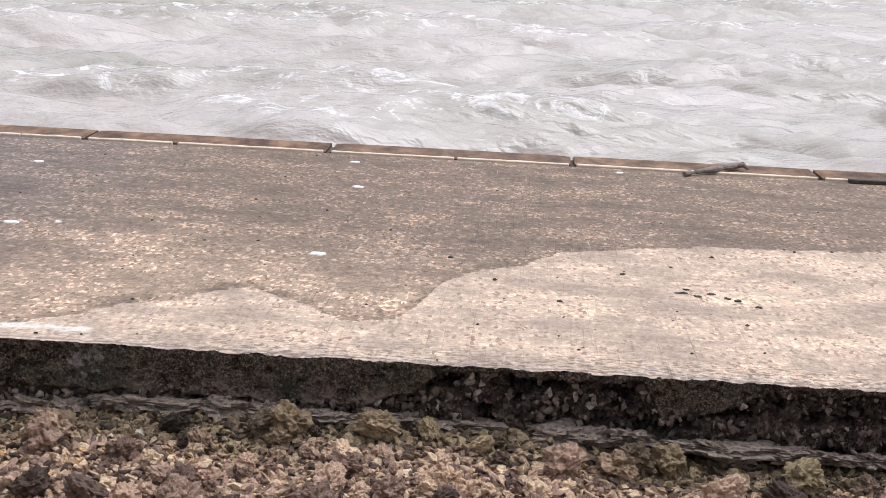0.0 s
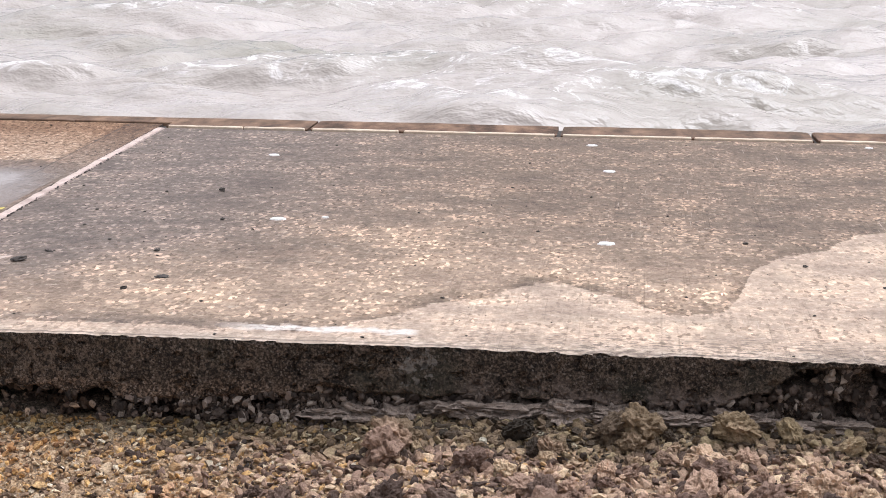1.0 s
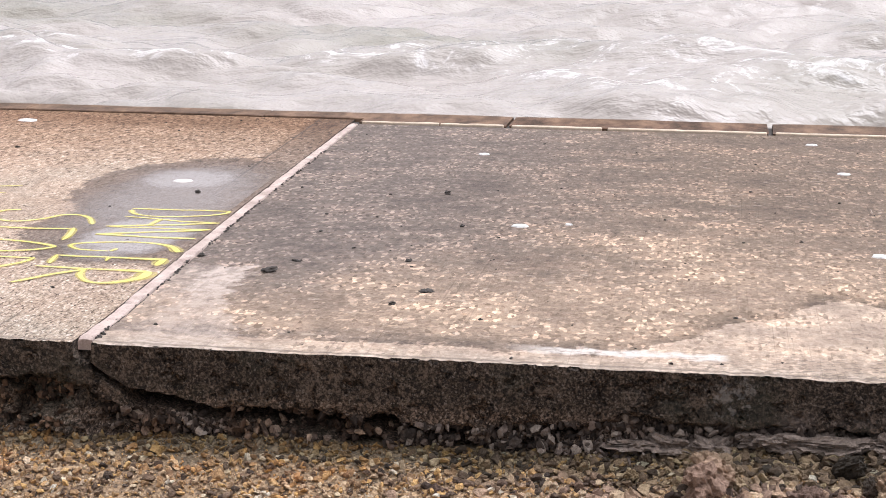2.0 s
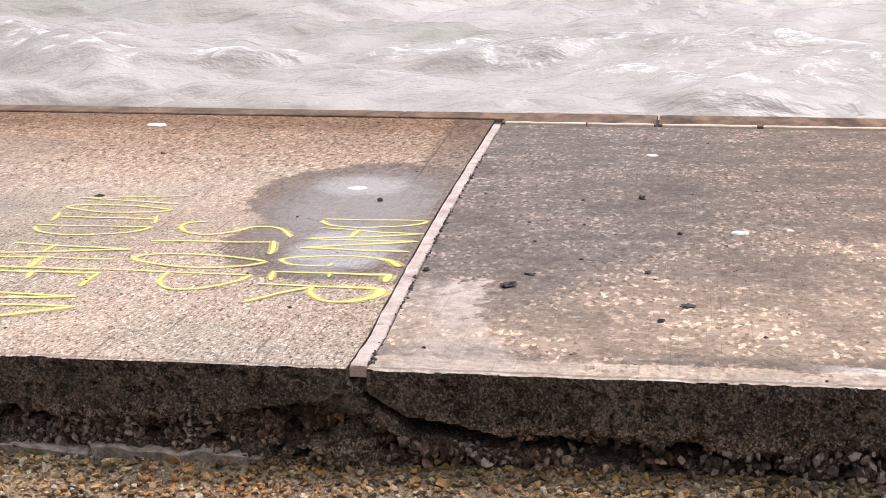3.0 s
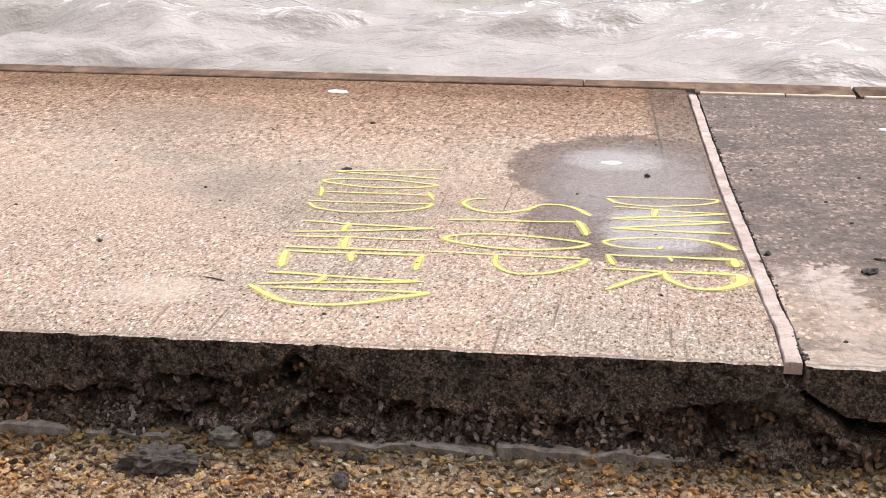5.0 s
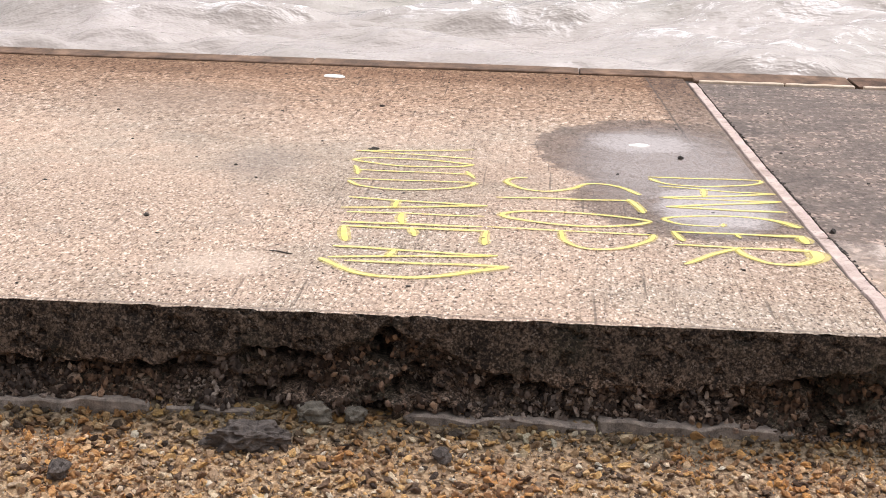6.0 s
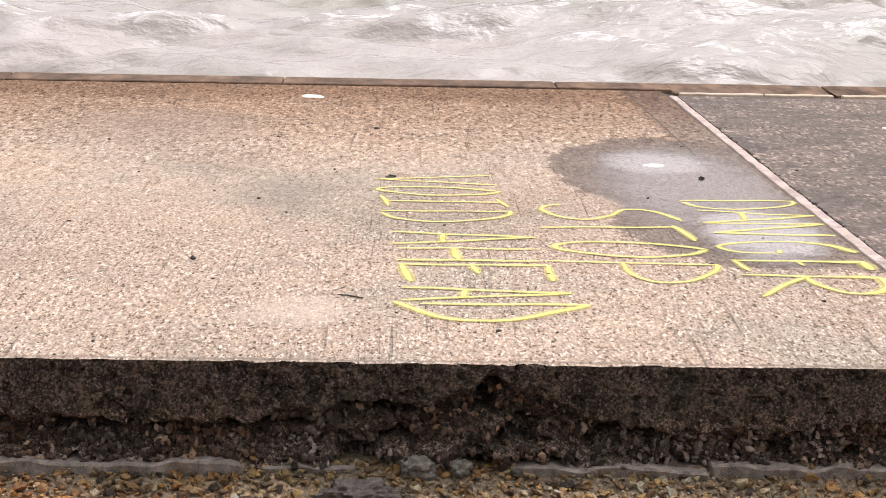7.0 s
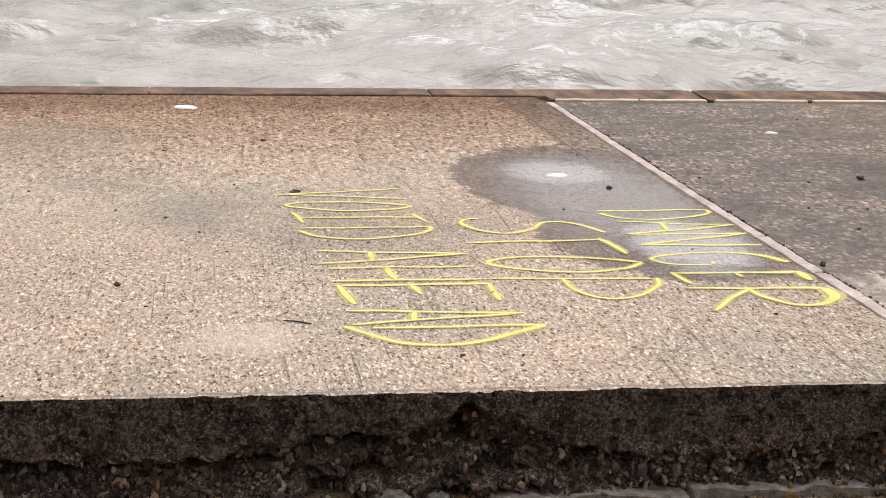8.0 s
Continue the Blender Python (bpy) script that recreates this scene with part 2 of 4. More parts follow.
    col = n.mix(flake, col, (0.55, 0.46, 0.37))
    lanes = n.step(n.noise(1.3, 4, 0.6, n.scaled((1.5, 0.8, 1), (3, 1, 0))), 0.42, 0.6)
    lanes = n.math("MULTIPLY", lanes, n.step(x, 0.6, 2.4, 0.35, 1.0))
    col = n.mix(n.math("MULTIPLY", lanes, n.step(brush, 0.58, 0.72, 0, 0.28)), col, n.mix(1.0, col, (0.45, 0.43, 0.41), "MULTIPLY"))
    scrape = n.noise(1.0, 3, 0.6, n.scaled((85, 3.2, 1), turn=-0.22))
    col = n.mix(n.math("MULTIPLY", lanes, n.step(scrape, 0.66, 0.73, 0, 0.5)), col, (0.6, 0.5, 0.42))
    col = n.mix(n.step(n.math("ADD", grit, n.math("MULTIPLY", flat, 0.35)), 0.25, 0.2, 0, 0.75), col, (0.08, 0.065, 0.055))
    rough = n.step(wet, 0, 1, 0.95, 0.7)
    h = n.math("ADD", n.math("MULTIPLY", fine, 0.8), n.math("MULTIPLY", spots, 1.6))
    h = n.math("SUBTRACT", h, n.math("MULTIPLY", n.step(brush, 0.6, 0.72), 0.35))
    return n.done(col, rough, n.bump(h, 0.7, 0.007), Specular_IOR_Level=0.12)


def _step_linear(self, value, low, high):
    n = self.add("ShaderNodeMapRange")
    for k, v in (("Value", value), ("From Min", low), ("From Max", high)):
        self.put(n.inputs[k], v)
    return n.outputs[0]


Nodes.step_linear = _step_linear


def slab_face():
    """Dark, wet broken edge of the slabs, near-black with greenish patches."""
    n = Nodes("dark_edge_concrete")
    x, y, z = n.axes()
    mid, fine = n.noise(9, 6, 0.7), n.noise(130, 5, 0.8)
    peb = n.cells(230, output="Color")
    sep = n.add("ShaderNodeSeparateColor")
    n.put(sep.inputs[0], peb)
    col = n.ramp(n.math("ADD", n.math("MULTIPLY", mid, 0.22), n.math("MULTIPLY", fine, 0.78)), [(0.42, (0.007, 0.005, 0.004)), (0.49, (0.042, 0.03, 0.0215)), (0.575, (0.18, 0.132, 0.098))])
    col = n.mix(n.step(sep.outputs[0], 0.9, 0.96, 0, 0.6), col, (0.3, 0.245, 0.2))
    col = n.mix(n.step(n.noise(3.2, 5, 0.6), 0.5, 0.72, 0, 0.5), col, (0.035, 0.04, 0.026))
    # pits: sunk by the bump, their inner shade put in as near-black
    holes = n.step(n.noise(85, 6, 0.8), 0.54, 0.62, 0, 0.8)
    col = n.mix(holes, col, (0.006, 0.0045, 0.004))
    # broken concrete low down: colour lightened for the light its lumps catch
    bare = n.step(n.math("ADD", z, n.math("MULTIPLY", n.math("SUBTRACT", mid, 0.5), 0.12)), -0.1, -0.15, 0, 0.5)
    col = n.mix(bare, col, n.mix(1.0, col, (2.3, 2.15, 2.05), "MULTIPLY"))
    # lighter broken stone at the worn stretch
    worn = n.math("MULTIPLY", n.step(x, 1.5, 2.1), n.step(z, -0.06, -0.13))
    col = n.mix(n.math("MULTIPLY", worn, n.step(mid, 0.42, 0.66, 0, 0.85)), col, (0.3, 0.235, 0.2))
    lime = n.step(n.math("ADD", blob(n, x, z, 1.68, -0.05, 0.1, 0.12), n.math("MULTIPLY", n.noise(34, 6, 0.75), 4.2)), 2.3, 1.85, 0, 0.5)
    col = n.mix(lime, col, (0.4, 0.37, 0.34))
    h = n.math("ADD", n.math("MULTIPLY", fine, 0.7), n.math("MULTIPLY", sep.outputs[0], 0.4))
    h = n.math("SUBTRACT", h, holes)
    return n.done(col, n.step(mid, 0.3, 0.7, 0.75, 0.5), n.bump(h, 0.9, 0.01), Specular_IOR_Level=0.3)


def edging():
    n = Nodes("red_brown_edging")
    mid = n.noise(7, 6, 0.7, n.scaled((1, 0.45, 1)))
    fine = n.noise(90, 4, 0.75, n.scaled((1, 0.4, 1)))
    col = n.ramp(mid, [(0.36, (0.05, 0.032, 0.022)), (0.5, (0.145, 0.088, 0.058)), (0.64, (0.27, 0.17, 0.11))])
    col = n.mix(n.step(fine, 0.45, 0.75, 0, 0.5), col, (0.14, 0.09, 0.065))
    info = n.add("ShaderNodeObjectInfo").outputs["Random"]
    col = n.mix(n.math("MULTIPLY", info, 0.35), col, (0.2, 0.15, 0.11))
    return n.done(col, 0.85, n.bump(fine, 0.5, 0.004), Specular_IOR_Level=0.15)


def mottled(name, dark, light, scale=30.0, rough=0.85, bump=0.5, distance=0.004):
    n = Nodes(name)
    a, b = n.noise(scale, 5, 0.65), n.noise(scale * 7, 3, 0.7)
    f = n.math("ADD", n.math("MULTIPLY", a, 0.6), n.math("MULTIPLY", b, 0.4))
    return n.done(n.ramp(f, [(0.3, dark), (0.68, light)]), rough, n.bump(f, bump, distance))


def paint(name, most):
    """Thin yellow spray paint: the grain of the concrete breaks it up."""
    n = Nodes(name)
    x, y, z = n.axes()
    grain, soft = n.cells(95), n.noise(16, 4, 0.6)
    col = n.mix(soft, (0.9, 0.76, 0.1), (0.82, 0.7, 0.28))
    hold = n.math("ADD", n.math("MULTIPLY", n.noise(140, 3, 0.7), 0.9), n.math("MULTIPLY", soft, 0.5))
    cover = n.step(hold, 0.38, 0.62)
    clear = n.add("ShaderNodeBsdfTransparent")
    blend = n.add("ShaderNodeMixShader")
    n.done(col, 0.6)
    n.put(blend.inputs[0], n.math("MULTIPLY", cover, n.step(n.noise(5, 4, 0.6), 0.35, 0.6, most * 0.78, most)))
    n.put(blend.inputs[1], clear.outputs[0]), n.put(blend.inputs[2], n.b.outputs[0])
    n.put(n.out.inputs["Surface"], blend.outputs[0])
    return n.mat


def film():
    """Standing rainwater: a clear film that mirrors the sky."""
    n = Nodes("standing_water")
    x, y, z = n.axes()
    w = n.math("MULTIPLY", n.math("SUBTRACT", n.noise(11, 5, 0.65), 0.5), 1.1)
    m1 = n.step(n.math("ADD", blob(n, x, y, -0.46, 2.4, 0.27, 0.32), n.math("MULTIPLY", w, 0.7)), 1.2, -0.1, 0, 1.0)
    m2 = n.step(n.math("ADD", blob(n, x, y, -0.31, 1.33, 0.21, 0.42), n.math("MULTIPLY", w, 1.3)), 1.25, 0.2, 0, 1.0)
    m3 = n.step(n.math("ADD", blob(n, x, y, -0.4, 1.98, 0.38, 0.85), w), 1.2, 0.05, 0, 0.58)
    m = n.math("MAXIMUM", m3, n.math("MAXIMUM", m1, m2))
    m = n.math("MULTIPLY", m, n.step(n.noise(120, 5, 0.78, n.scaled((1, 0.6, 1))), 0.38, 0.62, 0.48, 1.0))
    gloss, clear, blend = n.add("ShaderNodeBsdfGlossy"), n.add("ShaderNodeBsdfTransparent"), n.add("ShaderNodeMixShader")
    gloss.inputs["Roughness"].default_value = 0.15
    gloss.inputs["Color"].default_value = (1.0, 0.91, 0.86, 1)
    fres = n.add("ShaderNodeFresnel")
    fres.inputs["IOR"].default_value = 1.75
    n.put(blend.inputs[0], n.math("MULTIPLY", m, n.math("MULTIPLY", fres.outputs[0], 3.3), clamp=True))
    n.put(blend.inputs[1], clear.outputs[0]), n.put(blend.inputs[2], gloss.outputs[0])
    n.put(n.out.inputs["Surface"], blend.outputs[0])
    return n.mat


def sea_water():
    """Silty grey-beige water with broken foam on the crests."""
    n = Nodes("silty_sea_water")
    x, y, z = n.axes()
    silt = n.noise(0.16, 5, 0.6, n.scaled((1, 2.2, 1)))
    col = n.ramp(silt, [(0.32, (0.33, 0.305, 0.255)), (0.5, (0.43, 0.385, 0.345)), (0.68, (0.5, 0.445, 0.41))])
    crest = n.step(z, SEA_Z + 0.16, SEA_Z + 0.3)
    lace = n.noise(1.0, 8, 0.76, n.scaled((2.2, 3.6, 1)), distortion=1.4)
    foam = n.math("MULTIPLY", crest, n.step(lace, 0.51, 0.62, 0, 0.6))
    col = n.mix(foam, col, (0.8, 0.775, 0.755))
    rip = n.noise(1.0, 4, 0.55, n.scaled((2.2, 4.6, 1)))
    return n.done(col, n.step(foam, 0, 1, 0.13, 0.85), n.bump(rip, 0.9, 0.1), IOR=1.33, Specular_IOR_Level=0.5)


def stone_colours(name, stops, growth=0.62, reach=0.0):
    """Loose stones: one tone a stone, blackened by algae where they lie against the slab."""
    n = Nodes(name)
    x, y, z = n.axes()
    rnd = n.add("ShaderNodeNewGeometry").outputs["Random Per Island"]
    info = n.add("ShaderNodeObjectInfo").outputs["Random"]
    r = n.math("FRACT", n.math("ADD", rnd, n.math("MULTIPLY", info, 3.7)))
    col = n.ramp(r, stops)
    world_pos = n.add("ShaderNodeNewGeometry").outputs["Position"]
    grain = n.noise(95, 6, 0.75, world_pos)
    pits = n.noise(38, 5, 0.7, world_pos)
    col = n.mix(n.step(grain, 0.5, 0.6, 0, 0.55), col, n.mix(1.0, col, (0.38, 0.35, 0.32), "MULTIPLY"))
    col = n.mix(n.step(pits, 0.55, 0.64, 0, 0.5), col, n.mix(1.0, col, (0.4, 0.36, 0.33), "MULTIPLY"))
    sp = n.add("ShaderNodeSeparateXYZ")
    n.put(sp.inputs[0], world_pos)
    patch = n.noise(3.0, 5, 0.6, world_pos)
    rust = n.step(n.noise(2.1, 5, 0.6, world_pos), 0.46, 0.62, 0, 0.65)
    col = n.mix(n.math("MULTIPLY", rust, n.step(sp.outputs[0], 1.7, 0.9)), col, n.mix(1.0, col, (1.0, 0.66, 0.36), "MULTIPLY"))
    s = n.math("ADD", sp.outputs[1], n.math("MULTIPLY", n.math("SUBTRACT", patch, 0.5), 0.35))
    algae = n.step(s, -0.13 - reach, -0.01 - reach, 0.0, growth)
    col = n.mix(algae, col, n.mix(0.18, n.mix(1.0, col, (0.36, 0.37, 0.29), "MULTIPLY"), (0.09, 0.085, 0.055)))
    return n.done(col, 0.7, n.bump(grain, 1.0, 0.014), Specular_IOR_Level=0.3)


def mortar():
    """Pinkish weathered mortar, speckled with dark pits."""
    n = Nodes("pale_mortar")
    soft, fine, spot = n.noise(9, 5, 0.65), n.noise(160, 4, 0.75), n.cells(46)
    col = n.ramp(n.math("ADD", n.math("MULTIPLY", soft, 0.6), n.math("MULTIPLY", fine, 0.4)), [(0.34, (0.33, 0.255, 0.22)), (0.48, (0.5, 0.395, 0.345)), (0.64, (0.68, 0.565, 0.5))])
    col = n.mix(n.step(n.math("ADD", spot, n.math("MULTIPLY", fine, 0.3)), 0.27, 0.2, 0, 0.8), col, (0.06, 0.048, 0.04))
    col = n.mix(n.step(n.noise(22, 6, 0.75), 0.58, 0.66, 0, 0.6), col, (0.24, 0.19, 0.16))
    return n.done(col, 0.9, n.bump(n.math("ADD", fine, soft), 0.6, 0.004), Specular_IOR_Level=0.15)


SEA_Z = -0.75
MAT_LEFT, MAT_RIGHT, MAT_FACE, MAT_EDGE = aggregate_concrete(), brushed_concrete(), slab_face(), edging()
MAT_MORTAR = mortar()
MAT_LINE = mottled("cream_joint_mortar", (0.5, 0.38, 0.27), (0.78, 0.66, 0.52), 25)
MAT_PAINT, MAT_OVERSPRAY = paint("yellow_spray_paint", 0.88), paint("thin_overspray", 0.36)
MAT_FILM, MAT_SEA = film(), sea_water()
SHINGLE = [(0.0, (0.07, 0.052, 0.042)), (0.2, (0.34, 0.225, 0.145)), (0.5, (0.7, 0.43, 0.2)), (0.66, (0.88, 0.55, 0.22)), (0.78, (0.58, 0.43, 0.3)), (0.92, (0.92, 0.73, 0.48)), (1.0, (0.95, 0.88, 0.74))]
RUBBLE = [(0.0, (0.07, 0.045, 0.035)), (0.25, (0.27, 0.175, 0.13)), (0.5, (0.56, 0.375, 0.27)), (0.78, (0.76, 0.53, 0.36)), (1.0, (0.93, 0.71, 0.46))]
MAT_SHINGLE, MAT_RUBBLE = stone_colours("shingle", SHINGLE, 0.88, 0.035), stone_colours("concrete_rubble", RUBBLE, 0.88, 0.1)
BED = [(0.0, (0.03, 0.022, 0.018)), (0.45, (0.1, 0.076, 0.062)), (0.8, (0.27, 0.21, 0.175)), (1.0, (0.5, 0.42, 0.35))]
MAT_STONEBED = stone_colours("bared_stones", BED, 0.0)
def beach():
    n = Nodes("muddy_shingle")
    cell = n.add("ShaderNodeSeparateColor")
    n.put(cell.inputs[0], n.cells(110, output="Color"))
    mud, patch = n.noise(40, 5, 0.7), n.noise(0.6, 5, 0.6)
    col = n.ramp(cell.outputs[0], [(0.0, (0.08, 0.054, 0.035)), (0.5, (0.42, 0.275, 0.15)), (0.85, (0.56, 0.37, 0.2)), (1.0, (0.68, 0.5, 0.31))])
    col = n.mix(n.step(mud, 0.4, 0.65, 0, 0.6), col, (0.3, 0.195, 0.105))
    col = n.mix(n.step(patch, 0.4, 0.65, 0, 0.4), col, (0.2, 0.145, 0.1))
    x, y, z = n.axes()
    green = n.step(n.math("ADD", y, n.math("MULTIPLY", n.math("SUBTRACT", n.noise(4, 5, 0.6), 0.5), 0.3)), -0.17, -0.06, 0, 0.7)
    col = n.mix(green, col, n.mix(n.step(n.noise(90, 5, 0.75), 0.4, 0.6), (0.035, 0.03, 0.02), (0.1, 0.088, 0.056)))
    return n.done(col, 0.8, n.bump(n.math("ADD", n.cells(70), mud), 0.9, 0.012))


MAT_SAND = beach()
MAT_DARKROCK = mottled("dark_wet_rock", (0.012, 0.01, 0.009), (0.25, 0.205, 0.175), 75, 0.75, 1.0, 0.02)
MAT_SLATE = mottled("grey_worn_timber", (0.012, 0.01, 0.008), (0.33, 0.275, 0.23), 46, 0.8, 0.8, 0.008)
MAT_MOSSROCK = mottled("algae_grey_rock", (0.03, 0.027, 0.021), (0.3, 0.27, 0.215), 75, 0.8, 1.0, 0.012)
MAT_LEDGE = mottled("broken_grey_concrete", (0.02, 0.015, 0.012), (0.46, 0.36, 0.29), 60, 0.8, 1.0, 0.014)
MAT_WHITE = mottled("dried_white_splash", (0.6, 0.58, 0.55), (0.85, 0.84, 0.82), 60, 0.8, 0.2, 0.002)
MAT_WOOD = mottled("wet_driftwood", (0.045, 0.035, 0.03), (0.3, 0.25, 0.21), 22, 0.75, 0.7, 0.004)
MAT_BLACK = mottled("black_debris", (0.012, 0.011, 0.01), (0.085, 0.068, 0.055), 60, 0.8, 0.7, 0.004)


# ---- mesh helpers ----
def mesh_of(name, verts, faces, mats, index=None, smooth=False):
    me = bpy.data.meshes.new(name)
    me.from_pydata([tuple(v) for v in verts], [], [tuple(f) for f in faces])
    for m in mats if isinstance(mats, (list, tuple)) else [mats]:
        me.materials.append(m)
    if index is not None:
        me.polygons.foreach_set("material_index", np.asarray(index, dtype=np.int32))
    if smooth:
        me.polygons.foreach_set("use_smooth", [True] * len(me.polygons))
    me.update()
    return me


def part(name, bm, material, parent, label=""):
    """Links a bmesh or mesh as one object under a thing or part."""
    me = bm
    if isinstance(bm, bmesh.types.BMesh):
        me = bpy.data.meshes.new(name)
        bm.to_mesh(me), bm.free()
        me.materials.append(material)
    ob = new(name, me)
    ob.parent = parent
    return tagged(ob, label)


def grid_faces(rows, cols):
    r, c = np.meshgrid(np.arange(rows - 1), np.arange(cols - 1), indexing="ij")
    a = (r * cols + c).ravel()
    return np.stack([a, a + 1, a + cols + 1, a + cols], 1)


def rnd2(i, j, k=0):
    v = np.sin(i * 127.1 + j * 311.7 + k * 74.7) * 43758.5453
    return v - np.floor(v)


def vnoise(x, y, k=0):
    i, j = np.floor(x), np.floor(y)
    u, v = x - i, y - j
    u, v = u * u * (3 - 2 * u), v * v * (3 - 2 * v)
    a, b = rnd2(i, j, k), rnd2(i + 1, j, k)
    c, d = rnd2(i, j + 1, k), rnd2(i + 1, j + 1, k)
    return (a * (1 - u) + b * u) * (1 - v) + (c * (1 - u) + d * u) * v


def fbm(x, y, k=0, octaves=4):
    out, amp, tot = 0, 1.0, 0.0
    for o in range(octaves):
        out, tot = out + amp * vnoise(x * 2**o, y * 2**o, k + o), tot + amp
        amp *= 0.55
    return out / tot


def worley(x, y, k=0):
    i, j = np.floor(x), np.floor(y)
    best = np.full(np.shape(x), 9.0)
    for a in (-1, 0, 1):
        for b in (-1, 0, 1):
            px, py = i + a + rnd2(i + a, j + b, k), j + b + rnd2(i + a, j + b, k + 5)
            best = np.minimum(best, (x - px) ** 2 + (y - py) ** 2)
    return np.sqrt(best)


def ss(lo, hi, v):
    t = np.clip((v - lo) / (hi - lo), 0, 1)
    return t * t * (3 - 2 * t)


def pebble_shape(seed, n=13):
    r = random.Random(seed)
    bm = bmesh.new()
    for _ in range(n):
        d = Vector((r.gauss(0, 1), r.gauss(0, 1), r.gauss(0, 1))).normalized()
        bm.verts.new((d.x, d.y * 0.8, d.z * 0.5))
    got = bmesh.ops.convex_hull(bm, input=bm.verts)
    bmesh.ops.delete(bm, geom=[g for g in got["geom_interior"] if isinstance(g, bmesh.types.BMVert)], context="VERTS")
    bm.verts.index_update()
    v = np.array([p.co for p in bm.verts])
    f = [tuple(q.index for q in face.verts) for face in bm.faces]
    bm.free()
    return v, np.array(f)


# ---- slabs ----
SLAB_BACK, SKEW = 4.09, -0.0352


def joint_x(y):
    return -0.006 + SKEW * y + np.interp(y, (0.0, 0.3, 0.6, 1.2, 2.0, 3.0, 4.1), (0.002, 0.009, 0.003, -0.002, -0.007, -0.004, 0.003))


CRUMBLED = ((-3.0, -0.12), (-1.87, -0.147), (-1.71, -0.155), (-1.65, -0.12), (-1.45, -0.102), (-1.3, -0.113), (-1.16, -0.045), (-1.05, -0.075), (-0.98, -0.134),
            (-0.7, -0.165), (-0.45, -0.145), (-0.2, -0.118), (0.0, -0.115), (0.06, -0.17), (1.0, -0.175), (1.45, -0.14), (1.75, -0.14), (2.2, -0.148), (2.6, -0.115), (2.7, -0.03), (3.25, -0.035),
            (3.31, -0.125), (3.48, -0.09), (3.6, -0.03), (4.2, -0.01))


def honeycomb_top(x):
    """Level below which the front of a slab has crumbled."""
    return np.interp(x, *zip(*CRUMBLED)) + 0.045 * (fbm(x * 9, x * 0 + 3, 3, 5) - 0.5)


def face_depth(x, z):
    """How far the broken front edge is worn back at a point."""
    d = 0.004 * fbm(x * 30, z * 30, 1) + 0.012 * (fbm(x * 3, z * 3, 2) - 0.5)
    start = honeycomb_top(x)
    low = ss(start + 0.01, start - 0.01, z + 0.05 * (fbm(x * 16, z * 16, 19) - 0.5))
    lump = worley(x * 52, z * 58, 4)
    big = worley(x * 13, z * 15, 8)
    hole = ss(0.54, 0.68, fbm(x * 11, z * 20, 9))
    d = d + low * (0.02 + 0.026 * lump + 0.03 * big - 0.014 + 0.075 * hole)
    # the crumbled belt is deepest under its lip and shelves out again below
    belt = start - z
    d = d - low * 0.035 * ss(0.05, 0.11, belt) * (1 - ss(2.5, 2.8, x))
    # pits in the sound band above
    d = d + (1 - low) * 0.012 * ss(0.62, 0.72, fbm(x * 34, z * 40, 23))
    # scoured hollow under the broken ledge
    d = d + 0.16 * ss(-0.215, -0.235, z) * ss(3.3, 3.45, x) * ss(4.1, 3.9, x)
    # shallow plate at the foot stands out again
    d = d - 0.02 * ss(-0.17, -0.2, z) * (1 - ss(1.4, 1.8, x))
    # chips on the top arris
    chip = ss(0.62, 0.78, fbm(x * 4.5, x * 0 + 7, 12)) * ss(-0.05, 0.0, z)
    d = d + chip * 0.02 * fbm(x * 25, z * 25, 14)
    # cracked, undermined corner east of the joint
    roof = np.interp(x, (-0.02, 0.024, 0.116, 0.284, 0.354, 0.7, 1.1), (0.0, -0.066, -0.117, -0.141, -0.16, -0.168, -0.19)) + 0.014 * (fbm(x * 22, x * 0, 17) - 0.5)
    gap = np.interp(x, (-0.02, 0.1, 0.13, 0.3, 0.4, 0.7, 1.0, 1.02), (0.018, 0.02, 0.048, 0.044, 0.034, 0.03, 0.02, 0.0))
    inside = ss(0.0, 0.006, roof - z) * ss(0.0, 0.012, z - (roof - gap)) * (x > -0.01) * (x < 1.05)
    return d + 0.24 * inside


